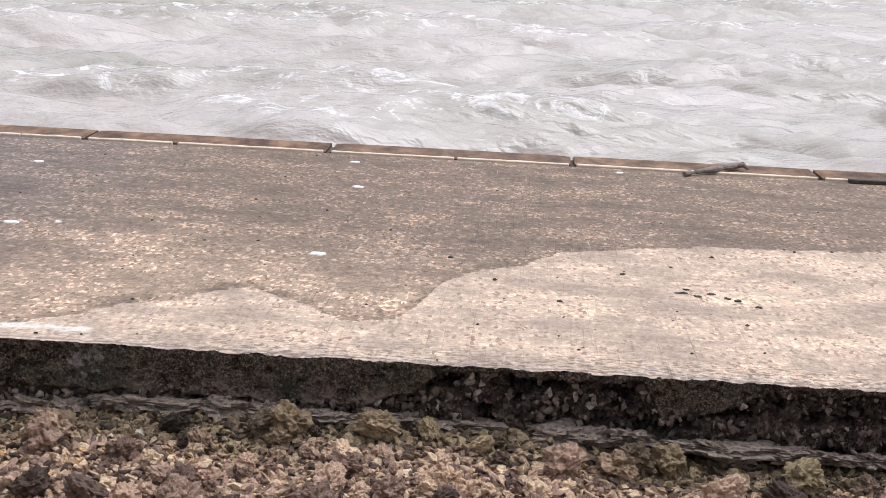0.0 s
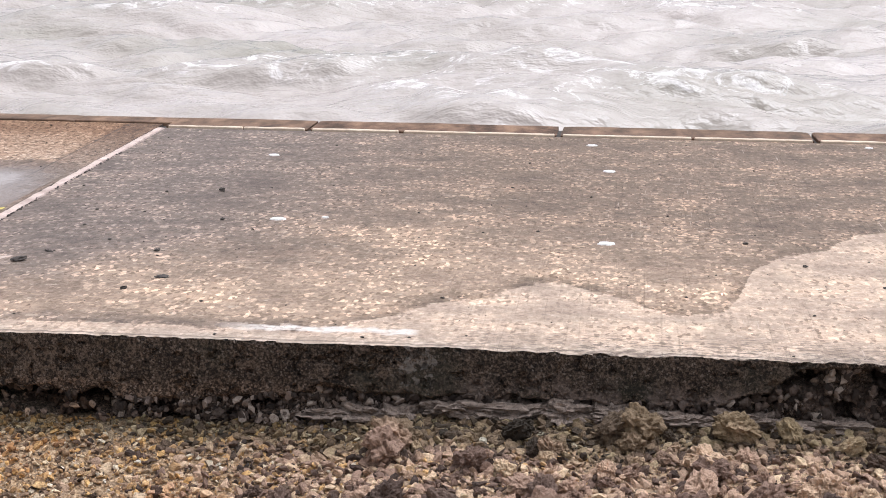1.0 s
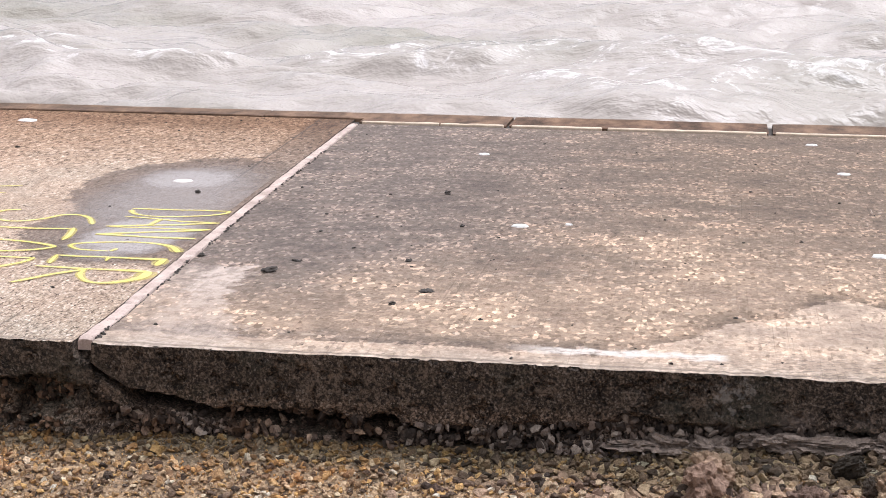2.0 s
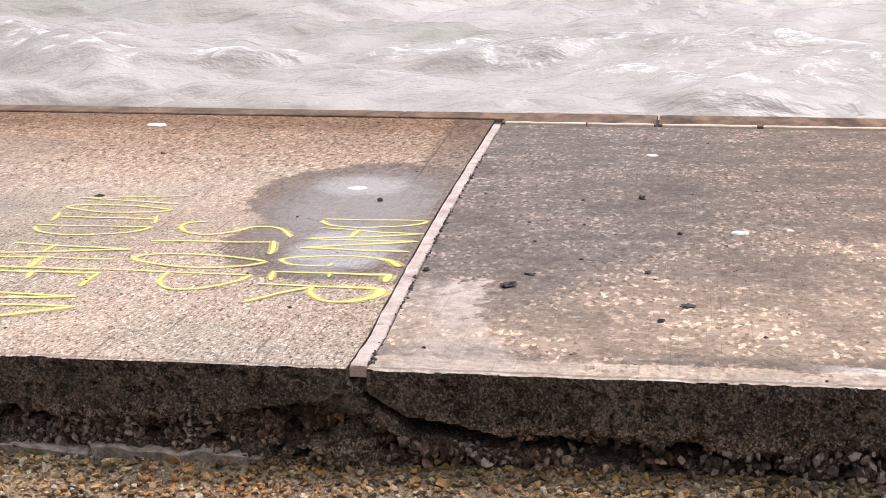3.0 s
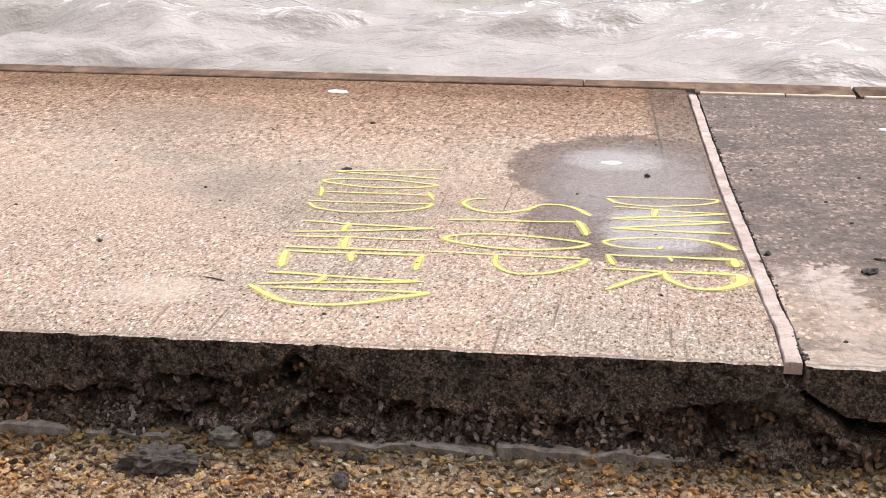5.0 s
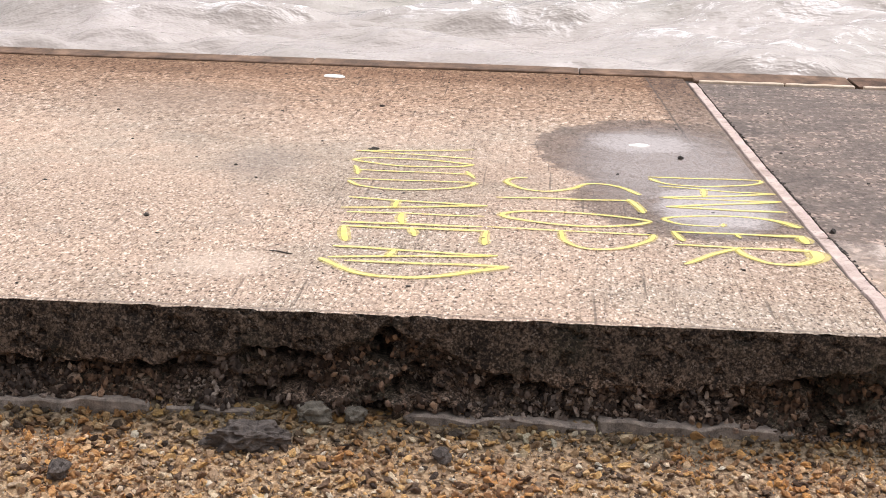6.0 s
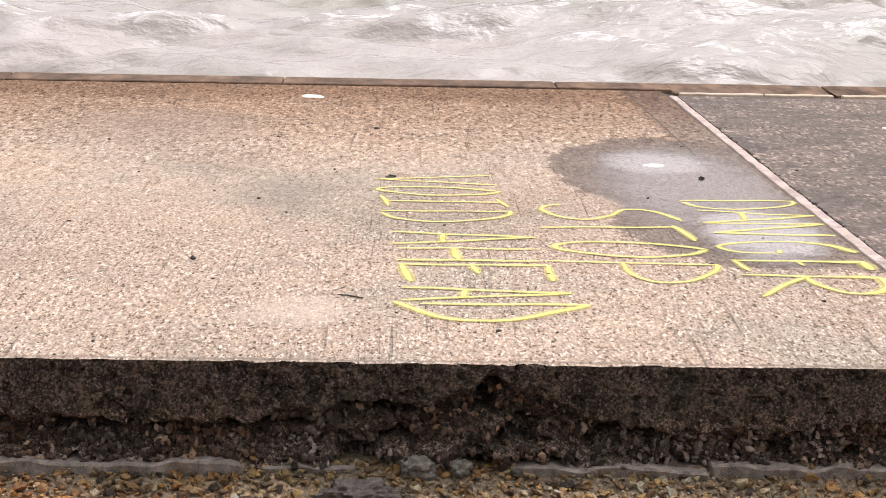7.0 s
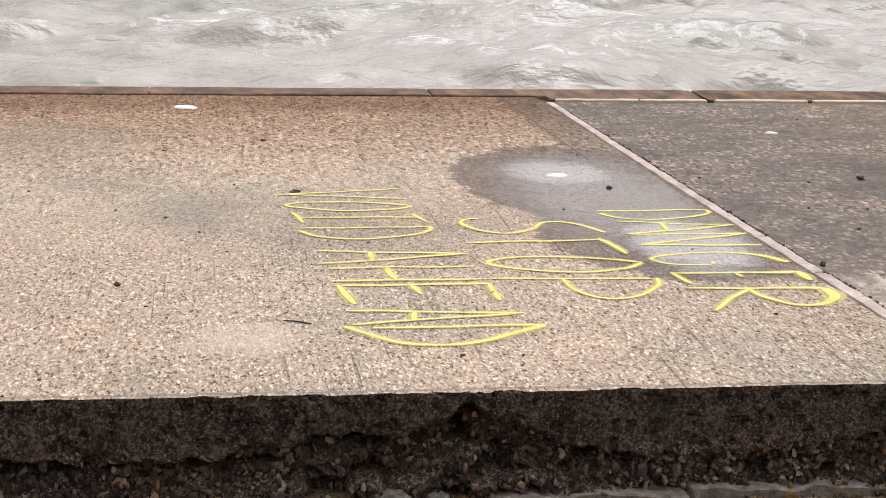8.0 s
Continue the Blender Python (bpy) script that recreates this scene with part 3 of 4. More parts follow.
def slab(name, x0, x1, left_joint, right_joint, mat, label, back_y=SLAB_BACK):
    """A slab with a flat top, a worn front edge and plain hidden sides."""
    fine0, fine1 = max(x0, -2.7), min(x1, 4.5)
    u = np.unique(np.r_[np.linspace(x0, fine0, 30), np.arange(fine0, fine1, 0.0055), np.linspace(fine1, x1, 30)])
    u = (u - x0) / (x1 - x0)
    cols = len(u)
    tops = np.array([back_y, 3.6, 3.0, 2.0, 1.2, 0.6, 0.3, 0.12, 0.05, 0.02, 0.008])
    downs = -np.r_[0.001, 0.004, 0.009, np.r_[np.arange(0.0145, 0.25, 0.0058), 0.27, 0.3, 0.34]]
    verts = []
    for y in tops:
        a = joint_x(y) + 0.0255 if left_joint else x0
        b = joint_x(y) - 0.0255 if right_joint else x1
        x = a + (b - a) * u
        dip = -(0.003 + 0.004 * ss(1.6, 2.2, x)) * ss(0.08, 0.0, y) * ss(0.3, 0.8, fbm(x * 22, x * 0 + y * 22, 21, 5))
        verts.append(np.stack([x, np.full(cols, y), dip], 1))
    for z in downs:
        open_ = -0.004 + 0.0295 * float(ss(-0.085, -0.03, z))
        a = joint_x(0) + open_ if left_joint else x0
        b = joint_x(0) - open_ if right_joint else x1
        x = a + (b - a) * u
        zz = np.full(cols, z)
        verts.append(np.stack([x, face_depth(x, zz) + 0.001, zz - (0.003 + 0.004 * ss(1.6, 2.2, x)) * ss(0.3, 0.8, fbm(x * 22, x * 0, 21, 5)) * ss(-0.03, 0, zz)], 1))
    rows = len(tops) + len(downs)
    v = np.concatenate(verts)
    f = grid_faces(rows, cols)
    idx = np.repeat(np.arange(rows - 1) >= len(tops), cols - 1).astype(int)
    base = len(v)
    back = np.stack([verts[0][:, 0], np.full(cols, back_y), np.full(cols, -0.4)], 1)[[0, -1]]
    foot = verts[-1][[0, -1]]
    v = np.concatenate([v, back])
    last = (rows - 1) * cols
    sides = [[*range(0, rows * cols, cols)][::-1] + [base], [*range(cols - 1, rows * cols, cols)] + [base + 1]]
    faces = [tuple(q) for q in f] + [tuple(s) for s in sides] + [(*range(cols - 1, -1, -1), base, base + 1)]
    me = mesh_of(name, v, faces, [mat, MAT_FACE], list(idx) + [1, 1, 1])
    return tagged(new(name, me), label, kind="structure")


slab_west = slab("pavement_slab", -7.0, 0.0, False, True, MAT_LEFT, "tan exposed-aggregate concrete slab with a damp patch and broken front edge", 4.235)
slab_east = slab("pavement_slab", 0.0, 8.0, True, False, MAT_RIGHT, "grey-brown brushed concrete slab with a damp stain and crumbling front edge")


def bar(x0, x1, y0, y1, z0, z1, bevel=0.004, cuts=0, rough=0.0, seed=0, skew=None):
    """A bevelled bar, cut along its length and roughened."""
    bm = bmesh.new()
    bmesh.ops.create_cube(bm, size=1.0)
    for v in bm.verts:
        v.co = Vector((x0 + (x1 - x0) * (v.co.x + 0.5), y0 + (y1 - y0) * (v.co.y + 0.5), z0 + (z1 - z0) * (v.co.z + 0.5)))
    if cuts:
        axis = 0 if (x1 - x0) > (y1 - y0) else 1
        long = [e for e in bm.edges if abs((e.verts[0].co - e.verts[1].co)[axis]) > 0.5 * max(x1 - x0, y1 - y0)]
        bmesh.ops.subdivide_edges(bm, edges=long, cuts=cuts, use_grid_fill=True)
    if bevel:
        sharp = [e for e in bm.edges if len(e.link_faces) == 2 and e.calc_face_angle(0) > 1]
        bmesh.ops.bevel(bm, geom=sharp, offset=bevel, segments=1, affect="EDGES")
    if rough:
        for v in bm.verts:
            v.co += noise.noise_vector(v.co * 14 + Vector((seed, 0, 0))) * rough
    if skew:
        for v in bm.verts:
            v.co.x += skew(v.co.y)
    return bm


# mortar strip between the slabs, in broken lengths with ragged sides
def mortar_piece(y0, y1, half, seed):
    n = max(4, int((y1 - y0) / 0.011))
    verts, across = [], (-1.0, -0.86, -0.3, 0.3, 0.86, 1.0)
    for k in range(n + 1):
        y = y0 + (y1 - y0) * k / n
        c = float(joint_x(y)) + 0.003 * noise.noise((seed, y * 5, 1))
        west = half * (1 + 0.13 * noise.noise((seed, y * 16, 2)) + 0.1 * noise.noise((seed, y * 60, 3)))
        east = half * (1 + 0.2 * noise.noise((seed, y * 13, 4)) + 0.16 * noise.noise((seed, y * 55, 5)))
        end = 0.004 if k in (0, n) else 0.0
        verts.append((c - west, y, -0.03))
        for q in across:
            x = c + q * (west if q < 0 else east)
            z = 0.003 - (0.006 if abs(q) == 1 else 0.0) - end + 0.0022 * noise.noise((x * 40, y * 22, seed)) - 0.004 * max(0.0, noise.noise((x * 90, y * 45, seed + 9)) - 0.25)
            verts.append((x, y + 0.006 * noise.noise((x * 70, seed, 7)) * (1 if k in (0, n) else 0), z))
        verts.append((c + east, y, -0.03))
    w = len(across) + 2
    ends = [tuple(range(w)), tuple(range(n * w + w - 1, n * w - 1, -1))]
    return mesh_of("mortar_piece", verts, [tuple(q) for q in grid_faces(n + 1, w)] + ends, MAT_MORTAR)


strip = tagged(new("joint_strip"), "pale cracked mortar strip in the joint between two slabs", kind="structure")
cutsy = [0.034, 0.42, 0.98, 1.42, 1.75, 2.3, 2.72, 3.1, 3.62, 4.085]
for k, (a, b) in enumerate(zip(cutsy, cutsy[1:])):
    part("mortar_piece", mortar_piece(a + 0.001, b - 0.003, 0.0212 - 0.0003 * k, k + 1.0), None, strip)

part("joint_fill", bar(-0.034, 0.034, 0.085, 1.2, -0.36, -0.03, 0.008, 20, 0.02, 3, joint_x), MAT_FACE, strip, "dark broken fill under the mortar")
JOINT_STRIP = strip

# dark weed and crumbs rooted along the eastern side of the joint
def weed_mesh():
    r = random.Random(61)
    verts, faces, base = [], [], 0
    for k in range(420):
        y = 0.05 + 3.2 * r.random()
        if noise.noise((y * 5, 3, 0)) < r.uniform(-0.35, 0.3):
            continue
        v, f = pebble_shape(200 + k % 9, 10)
        size = 0.003 + 0.007 * r.random() ** 2
        verts.append(v * size * np.array((0.8, 1.2, 1.1)) + (float(joint_x(y)) + 0.024 + r.gauss(0, 0.004), y, 0.001)), faces.append(f + base)
        base += len(v)
    return mesh_of("weed", np.concatenate(verts), np.concatenate(faces), MAT_BLACK)


# seaward edging with open butt joints
kerb = tagged(new("kerb"), "red-brown edging blocks along the seaward side, chipped at the joints", kind="structure")
part("kerb_bed", bar(-7.0, 8.2, 4.13, 4.42, -1.2, -0.012, 0.004), MAT_BLACK, kerb, "dark bedding under the edging")
BLOCKS = [(k, 0.61 + 1.265 * k, 0.61 + 1.265 * (k + 1)) for k in range(-6, 6) if k != -1]
BLOCKS += [(-1, -0.655, -0.128), (0, -0.132, 0.61)]
for k, a, b in BLOCKS:
    bm = bar(a + (0.004 if k > 0 else 0.0015 if k < 0 else 0.0), b - (0.004 if k >= 0 else 0.0015 if k < -1 else 0.0), 4.124 if k >= 0 else 4.238, 4.435, -0.5, 0.009, 0.004, 24, 0.0, k)
    rr = random.Random(k + 40)
    for v in bm.verts:
        if v.co.z > -0.1:
            v.co.z += 0.002 * (noise.noise(v.co * 3) + 0.4 * noise.noise(v.co * 19))
            v.co.y += 0.006 * noise.noise(v.co * 6 + Vector((k, 3, 0)))
        for end, way in ((a, 1), (b, -1)):
            near = max(0.0, 1 - abs(v.co.x - end) / 0.06)
            if near > 0 and v.co.z > -0.1 and abs(end + 0.13) > 0.01:
                v.co.x += way * near * (0.012 if k >= 0 else 0.002) * rr.random()
                v.co.z -= near * (0.008 if k >= 0 else 0.003) * rr.random()
    part("kerb_block", bm, MAT_EDGE, kerb)
    if k >= 0:
        c = a + (b - a) * rr.uniform(0.35, 0.55)
        for s, e in ((a + 0.02, c), (c + 0.05 * rr.random(), b - 0.02)):
            part("mortar_line", bar(s, e, 4.0935, 4.1225, -0.1, 0.0125, 0.004, 20, 0.0025, k), MAT_LINE, kerb, "cream mortar line")


# ---- ground: beach sheet that runs under the slabs and down below the sea ----
def ground_height(x, y):
    heap = ss(1.1, 2.0, x)
    top = -0.238 + 0.055 * heap + 0.02 * (fbm(x * 1.7, y * 1.7, 31) - 0.5)
    top = top - 0.045 * ss(2.9, 3.4, x)
    out = np.clip(-y, 0, 0.5)
    z = top - (0.3 - 0.1 * heap) * out + 0.012 * (fbm(x * 9, y * 9, 33) - 0.5)
    z = z + (1 - heap) * np.exp(-out / 0.07) * np.clip(0.045 * (fbm(x * 3.1, y * 5.0, 35) - 0.32), 0.0, 0.024)
    z = np.where(y > 0.3, z - 0.15, z)
    return np.where(y > 1.0, np.maximum(-0.4 - 0.5 * (y - 1.0), -2.5), z)


def axis_points(*runs):
    return np.unique(np.round(np.concatenate([np.linspace(*r) for r in runs]), 4))


gx = axis_points((-3000, -20, 12), (-20, -4, 30), (-4, 6, 340), (6, 20, 28), (20, 3000, 12))
gy = axis_points((-3000, -20, 12), (-20, -1.2, 40), (-1.2, 0.3, 56), (0.3, 8, 20), (8, 3000, 12))
GX, GY = np.meshgrid(gx, gy)
gv = np.stack([GX.ravel(), GY.ravel(), ground_height(GX, GY).ravel()], 1)
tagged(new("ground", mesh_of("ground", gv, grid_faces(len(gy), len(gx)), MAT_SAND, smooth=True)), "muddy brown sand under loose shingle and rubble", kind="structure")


# ---- sea ----
def sea_height(x, y):
    """Short wind chop: many crossing wave trains with sharpened crests."""
    r = np.random.RandomState(7)
    z = np.zeros_like(x)
    wx = x + 1.2 * (fbm(x * 0.35, y * 0.35, 51) - 0.5)
    wy = y + 1.6 * (fbm(x * 0.3, y * 0.5, 57) - 0.5)
    for k in range(46):
        length = 0.4 * (1.075 ** k)
        way = radians(90 + r.normal(0, 22))
        amp = 0.0105 * length ** 0.8 * r.uniform(0.5, 1.3)
        p = 2 * math.pi * (wx * math.cos(way) + wy * math.sin(way)) / length + r.uniform(0, 6.28)
        s = np.sin(p)
        z += amp * (s + 0.35 * np.abs(s) * s + 0.25 * np.cos(2 * p))
    gust = 0.5 + 1.0 * fbm(x * 0.12, y * 0.2, 61)
    return z * gust


def sea_rows():
    ys, y = [4.44], 4.44
    while y < 75:
        y += 0.035 + 0.0016 * (y - 4) ** 1.35
        ys.append(y)
    return np.array(ys)


sy = sea_rows()
sx = np.linspace(-1, 1, 420)
SY = np.repeat(sy[:, None], len(sx), 1)
SX = sx[None, :] * (6.5 + 0.42 * (SY - 4.4)) + 0.6
SZ = SEA_Z + sea_height(SX, SY)
sv = np.stack([SX.ravel(), SY.ravel(), SZ.ravel()], 1)
nb = len(sv)
nr, nc = len(sy), len(sx)
far = np.array([(-3000, 4.44, SEA_Z), (3000, 4.44, SEA_Z), (3000, 3500, SEA_Z), (-3000, 3500, SEA_Z)], float)
sf = [tuple(q) for q in grid_faces(nr, nc)]
sf += [(nb, *range(0, nr * nc, nc), nb + 3), (*range((nr - 1) * nc, nr * nc), nb + 2, nb + 3), (*range(nr * nc - 1, 0, -nc), nb + 1, nb + 2)]
tagged(new("water", mesh_of("water", np.concatenate([sv, far]), sf, MAT_SEA, smooth=True)), "choppy grey-beige silty sea with broken foam", kind="structure")


# ---- painted warning ----
def smooth(points, n=5):
    """A curve through the points."""
    out = []
    for k in range(len(points) - 1):
        a, b, c, d = (np.array(points[min(max(k + q, 0), len(points) - 1)], float) for q in (-1, 0, 1, 2))
        for t in np.arange(n) / n:
            out.append(tuple(0.5 * (2 * b + (c - a) * t + (2 * a - 5 * b + 4 * c - d) * t * t + (3 * b - a - 3 * c + d) * t**3)))
    return out + [tuple(points[-1])]


def letter_strokes(ch):
    """Hand-drawn capitals in a unit box: along the line, then up."""
    return {
        "D": [[(0.1, 0), (0, 1)], smooth([(0.0, 1.0), (0.35, 0.97), (0.75, 0.78), (1, 0.5), (0.95, 0.27), (0.72, 0.1), (0.3, 0.02)])],
        "d": [[(0.1, 0.1), (0, 1)], smooth([(0.0, 1.0), (0.4, 0.84), (0.8, 0.66), (1, 0.45), (0.9, 0.25), (0.5, 0.1), (0, -0.03)])],
        "A": [[(0, 0), (0.34, 1)], [(0.34, 1), (1, 0)], [(0.1, 0.38), (0.82, 0.36)]],
        "N": [[(0, 0), (0.0, 1)], [(0.02, 0.98), (0.85, 0.02)], [(0.85, 0.02), (1, 1)]],
        "G": [smooth([(0.78, 1.0), (0.25, 0.88), (0.0, 0.6), (0.05, 0.25), (0.45, 0.0), (0.85, 0.1), (1.0, 0.38)]), [(1.0, 0.4), (0.7, 0.42)]],
        "E": [[(0.03, 0), (0, 1)], [(0, 0.98), (0.85, 0.97)], [(0.03, 0.48), (0.5, 0.5)], [(0.02, 0.0), (1, 0.08)]],
        "R": [[(0, 0), (0.06, 1)], smooth([(0.05, 1.0), (0.4, 0.99), (0.72, 0.82), (0.75, 0.62), (0.4, 0.48), (0.05, 0.44)]), [(0.05, 0.44), (1, 0.03)]],
        "S": [smooth([(0.02, 0.16), (0.1, 0.04), (0.42, 0.0), (0.85, 0.12), (0.98, 0.3), (0.68, 0.48), (0.34, 0.58), (0.26, 0.74), (0.5, 0.9), (0.98, 1.0)])],
        "T": [[(0.2, 0), (0.1, 1)], [(0, 0.97), (1, 1.03)]],
        "O": [smooth([(0.45, 1.0), (0.2, 0.8), (0.0, 0.5), (0.05, 0.2), (0.3, 0.02), (0.62, 0.05), (0.95, 0.3), (1.0, 0.6), (0.8, 0.88), (0.45, 1.0)])],
        "P": [[(0, 0), (0.08, 1)], smooth([(0.06, 1.0), (0.5, 0.96), (0.95, 0.8), (1.0, 0.6), (0.6, 0.46), (0.05, 0.46)])],
        "V": [[(0, 1), (0.62, 0)], [(0.6, 0.02), (1, 1)]],
        "I": [[(0.47, 0), (0.5, 1)], [(0, -0.04), (0.95, 0.05)], [(0.17, 0.98), (0.98, 1.03)]],
        "H": [[(0.08, 0), (0, 1)], [(1, 0), (0.97, 1)], [(0.08, 0.4), (0.98, 0.44)]],
    }[ch]


def letter_mesh(ch, y0, y1, base, cap, width, seed, heavy=0.0):
    """Ribbons of paint lying on the slab; the line reads from the sea towards the beach, tops to the east."""
    r = random.Random(seed)
    verts, faces = [], []
    for s, stroke in enumerate(letter_strokes(ch)):
        pts = []
        for (a, b), (c, d) in zip(stroke, stroke[1:]):
            n = max(1, int(math.hypot((c - a) * abs(y1 - y0), (d - b) * (cap - base)) / 0.02))
            pts += [(a + (c - a) * k / n, b + (d - b) * k / n) for k in range(n)]
        pts.append(stroke[-1])
        world = [Vector((base + v * (cap - base), y0 + (y1 - y0) * u, 0)) for u, v in pts]
        start = len(verts)
        swell = r.uniform(0.85, 1.2)
        for k, p in enumerate(world):
            t = (world[min(k + 1, len(world) - 1)] - world[max(k - 1, 0)]).normalized()
            side = Vector((-t.y, t.x, 0))
            wd = 0.5 * width * swell * (1 + 0.3 * noise.noise(p * 9 + Vector((seed, s, 0))))
            wd *= 1.0 + heavy * max(0.0, (p.x - base) / (cap - base) - 0.55)
            # a pass of the can seen across the line is drawn broader
            wd *= 1.0 + 0.5 * abs(t.y)
            edge = min(k, len(world) - 1 - k)
            wd *= (0.45, 0.85)[edge] if edge < 2 else 1.0
            p = p + 0.014 * noise.noise_vector(p * 6 + Vector((seed, 0, 0)))
            z = 0.0034 + 0.0003 * s
            verts += [(*(p + side * wd * q).xy, z) for q in (1.35, 0.6, -0.6, -1.35)]
        for k in range(len(world) - 1):
            o = start + 4 * k
            faces += [(o + q, o + q + 1, o + q + 5, o + q + 4) for q in range(3)]
    return mesh_of("letter", verts, faces, [MAT_PAINT, MAT_OVERSPRAY], [1, 0, 1] * (len(faces) // 3))


# each letter: shape, where it starts and ends along the line, base and cap, extra weight towards the cap
WORDS = [
    ("DANGER", 0.0145, [("D", 1.785, 1.64, -0.475, -0.118, 0), ("A", 1.62, 1.45, -0.457, -0.09, 0.6), ("N", 1.447, 1.29, -0.456, -0.093, 0.9), ("G", 1.21, 1.06, -0.465, -0.09, 2.0), ("E", 0.975, 0.865, -0.463, -0.085, 2.4), ("R", 0.815, 0.59, -0.468, -0.086, 2.4)]),
    ("STOP", 0.015, [("S", 1.675, 1.465, -0.93, -0.525, 0.2), ("T", 1.395, 1.205, -0.96, -0.545, 0.2), ("O", 1.175, 1.005, -0.935, -0.512, 0.2), ("P", 0.938, 0.73, -0.98, -0.518, 0.3)]),
    ("VOID", 0.0135, [("V", 2.14, 1.975, -1.465, -1.058, 0), ("O", 1.925, 1.795, -1.447, -1.05, 0), ("I", 1.775, 1.62, -1.43, -1.057, 0.2), ("D", 1.565, 1.41, -1.437, -1.033, 0.5)]),
    ("AHEAD", 0.0155, [("A", 1.268, 1.115, -1.408, -0.988, 0), ("H", 1.075, 0.93, -1.39, -0.98, 0), ("E", 0.885, 0.69, -1.373, -0.968, 0.4), ("A", 0.638, 0.517, -1.377, -0.94, 0.4), ("d", 0.5, 0.33, -1.375, -0.905, 0.6)]),
]
for word, width, letters in WORDS:
    thing = tagged(new("painted_word"), f"yellow spray-painted word {word} on the concrete slab", "graffiti", "painted warning")
    for k, (ch, y0, y1, base, cap, heavy) in enumerate(letters):
        part("letter", letter_mesh(ch, y0, y1, base, cap, width * (1.3 if ch == "d" else 1), k + 7 * len(word), heavy), None, thing)

# standing water over the wet patch
def puddle_mesh():
    ring = []
    for k in range(72):
        a = 2 * math.pi * k / 72
        rx, ry = 0.42 + 0.02 * noise.noise((math.cos(a) * 3, math.sin(a) * 3, 2)), 1.02
        x = -0.42 + rx * math.cos(a)
        y = 1.85 + ry * math.sin(a)
        ring.append((min(x, joint_x(y) - 0.045), y, 0.0026))
    return mesh_of("puddle", [(-0.42, 1.85, 0.0027)] + ring, [(0, k + 1, (k + 1) % 72 + 1) for k in range(72)], MAT_FILM)


tagged(new("puddle", puddle_mesh()), "shallow rain puddle mirroring the sky beside the joint", "puddle")


# ---- small things on the slabs ----
def splash(x, y, size, seed):
    r = random.Random(seed)
    n = 18
    rim, low = [], []
    for k in range(n):
        a = 2 * math.pi * k / n
        q = size * (1 + 0.35 * (r.random() - 0.5))
        p = (x + q * math.cos(a), y + 0.9 * q * math.sin(a))
        low.append((*p, 0.0)), rim.append((x + (p[0] - x) * 0.9, y + (p[1] - y) * 0.9, 0.004))
    me = mesh_of("dropping", low + rim + [(x, y, 0.005)], [(k, (k + 1) % n, n + (k + 1) % n, n + k) for k in range(n)] + [(n + k, n + (k + 1) % n, 2 * n) for k in range(n)], MAT_WHITE)
    return tagged(new("dropping", me), "dried white bird dropping on the concrete", "dropping", "droppings")


for k, (x, y, s) in enumerate([(0.95, 1.727, 0.028), (2.16, 1.45, 0.03), (2.143, 3.04, 0.026), (2.05, 3.82, 0.026), (-1.76, 3.885, 0.05), (-0.477, 2.365, 0.038), (1.117, 1.78, 0.013), (0.61, 3.27, 0.026), (3.37, 3.95, 0.02)]):
    splash(x, y, s, k)


def lump(name, size, mat, seed, detail=2, rough=0.35):
    bm = bmesh.new()
    bmesh.ops.create_icosphere(bm, subdivisions=detail, radius=1.0)
    for v in bm.verts:
        d = v.co.normalized()
        q = 1 + rough * noise.noise(d * 1.6 + Vector((seed * 7.1, 0, 0))) + 0.5 * rough * noise.noise(d * 4.5 + Vector((0, seed * 3.3, 0)))
        if detail > 2:
            q += 0.45 * rough * noise.noise(d * 10 + Vector((0, 0, seed))) + 0.2 * rough * noise.noise(d * 22 + Vector((0, seed, 0)))
        v.co = Vector((d.x * size[0], d.y * size[1], d.z * size[2])) * q
    me = bpy.data.meshes.new(name)
    bm.to_mesh(me), bm.free()
    me.materials.append(mat)
    return me


for k, (x, y, sx_, sy_, sz_) in enumerate([(0.604, 2.29, 0.011, 0.016, 0.008), (0.268, 0.886, 0.022, 0.016, 0.009), (0.79, 0.719, 0.022, 0.018, 0.004), (-1.406, 2.096, 0.014, 0.015, 0.005), (0.315, 1.04, 0.018, 0.007, 0.004), (-0.347, 2.14, 0.009, 0.012, 0.006), (0.752, 1.68, 0.008, 0.009, 0.005), (0.667, 1.105, 0.012, 0.01, 0.005), (0.72, 0.544, 0.009, 0.01, 0.006), (0.0, 1.052, 0.008, 0.012, 0.008), (-1.934, 0.916, 0.007, 0.01, 0.005), (-1.469, 3.06, 0.008, 0.01, 0.005), (3.03, 0.885, 0.006, 0.009, 0.004), (3.26, 1.39, 0.008, 0.009, 0.004), (3.62, 1.81, 0.008, 0.009, 0.004), (2.81, 1.17, 0.007, 0.009, 0.004), (2.64, 1.52, 0.009, 0.009, 0.004), (3.45, 1.13, 0.009, 0.02, 0.003), (3.5, 1.09, 0.012, 0.01, 0.003), (3.55, 1.14, 0.012, 0.014, 0.003), (3.6, 1.08, 0.008, 0.014, 0.003), (3.63, 1.05, 0.012, 0.01, 0.004), (3.69, 0.97, 0.012, 0.012, 0.003), (3.47, 1.19, 0.01, 0.01, 0.003)]):
    ob = new("debris_lump", lump("debris_lump", (sx_, sy_, sz_), MAT_BLACK, k + 3, 3, 0.75))
    ob.matrix_world = pose(x, y, sz_ * 0.55, 0, 0, 37 * k)
    tagged(ob, "small dark lump of weed debris on the concrete", "debris", "debris on the slabs")


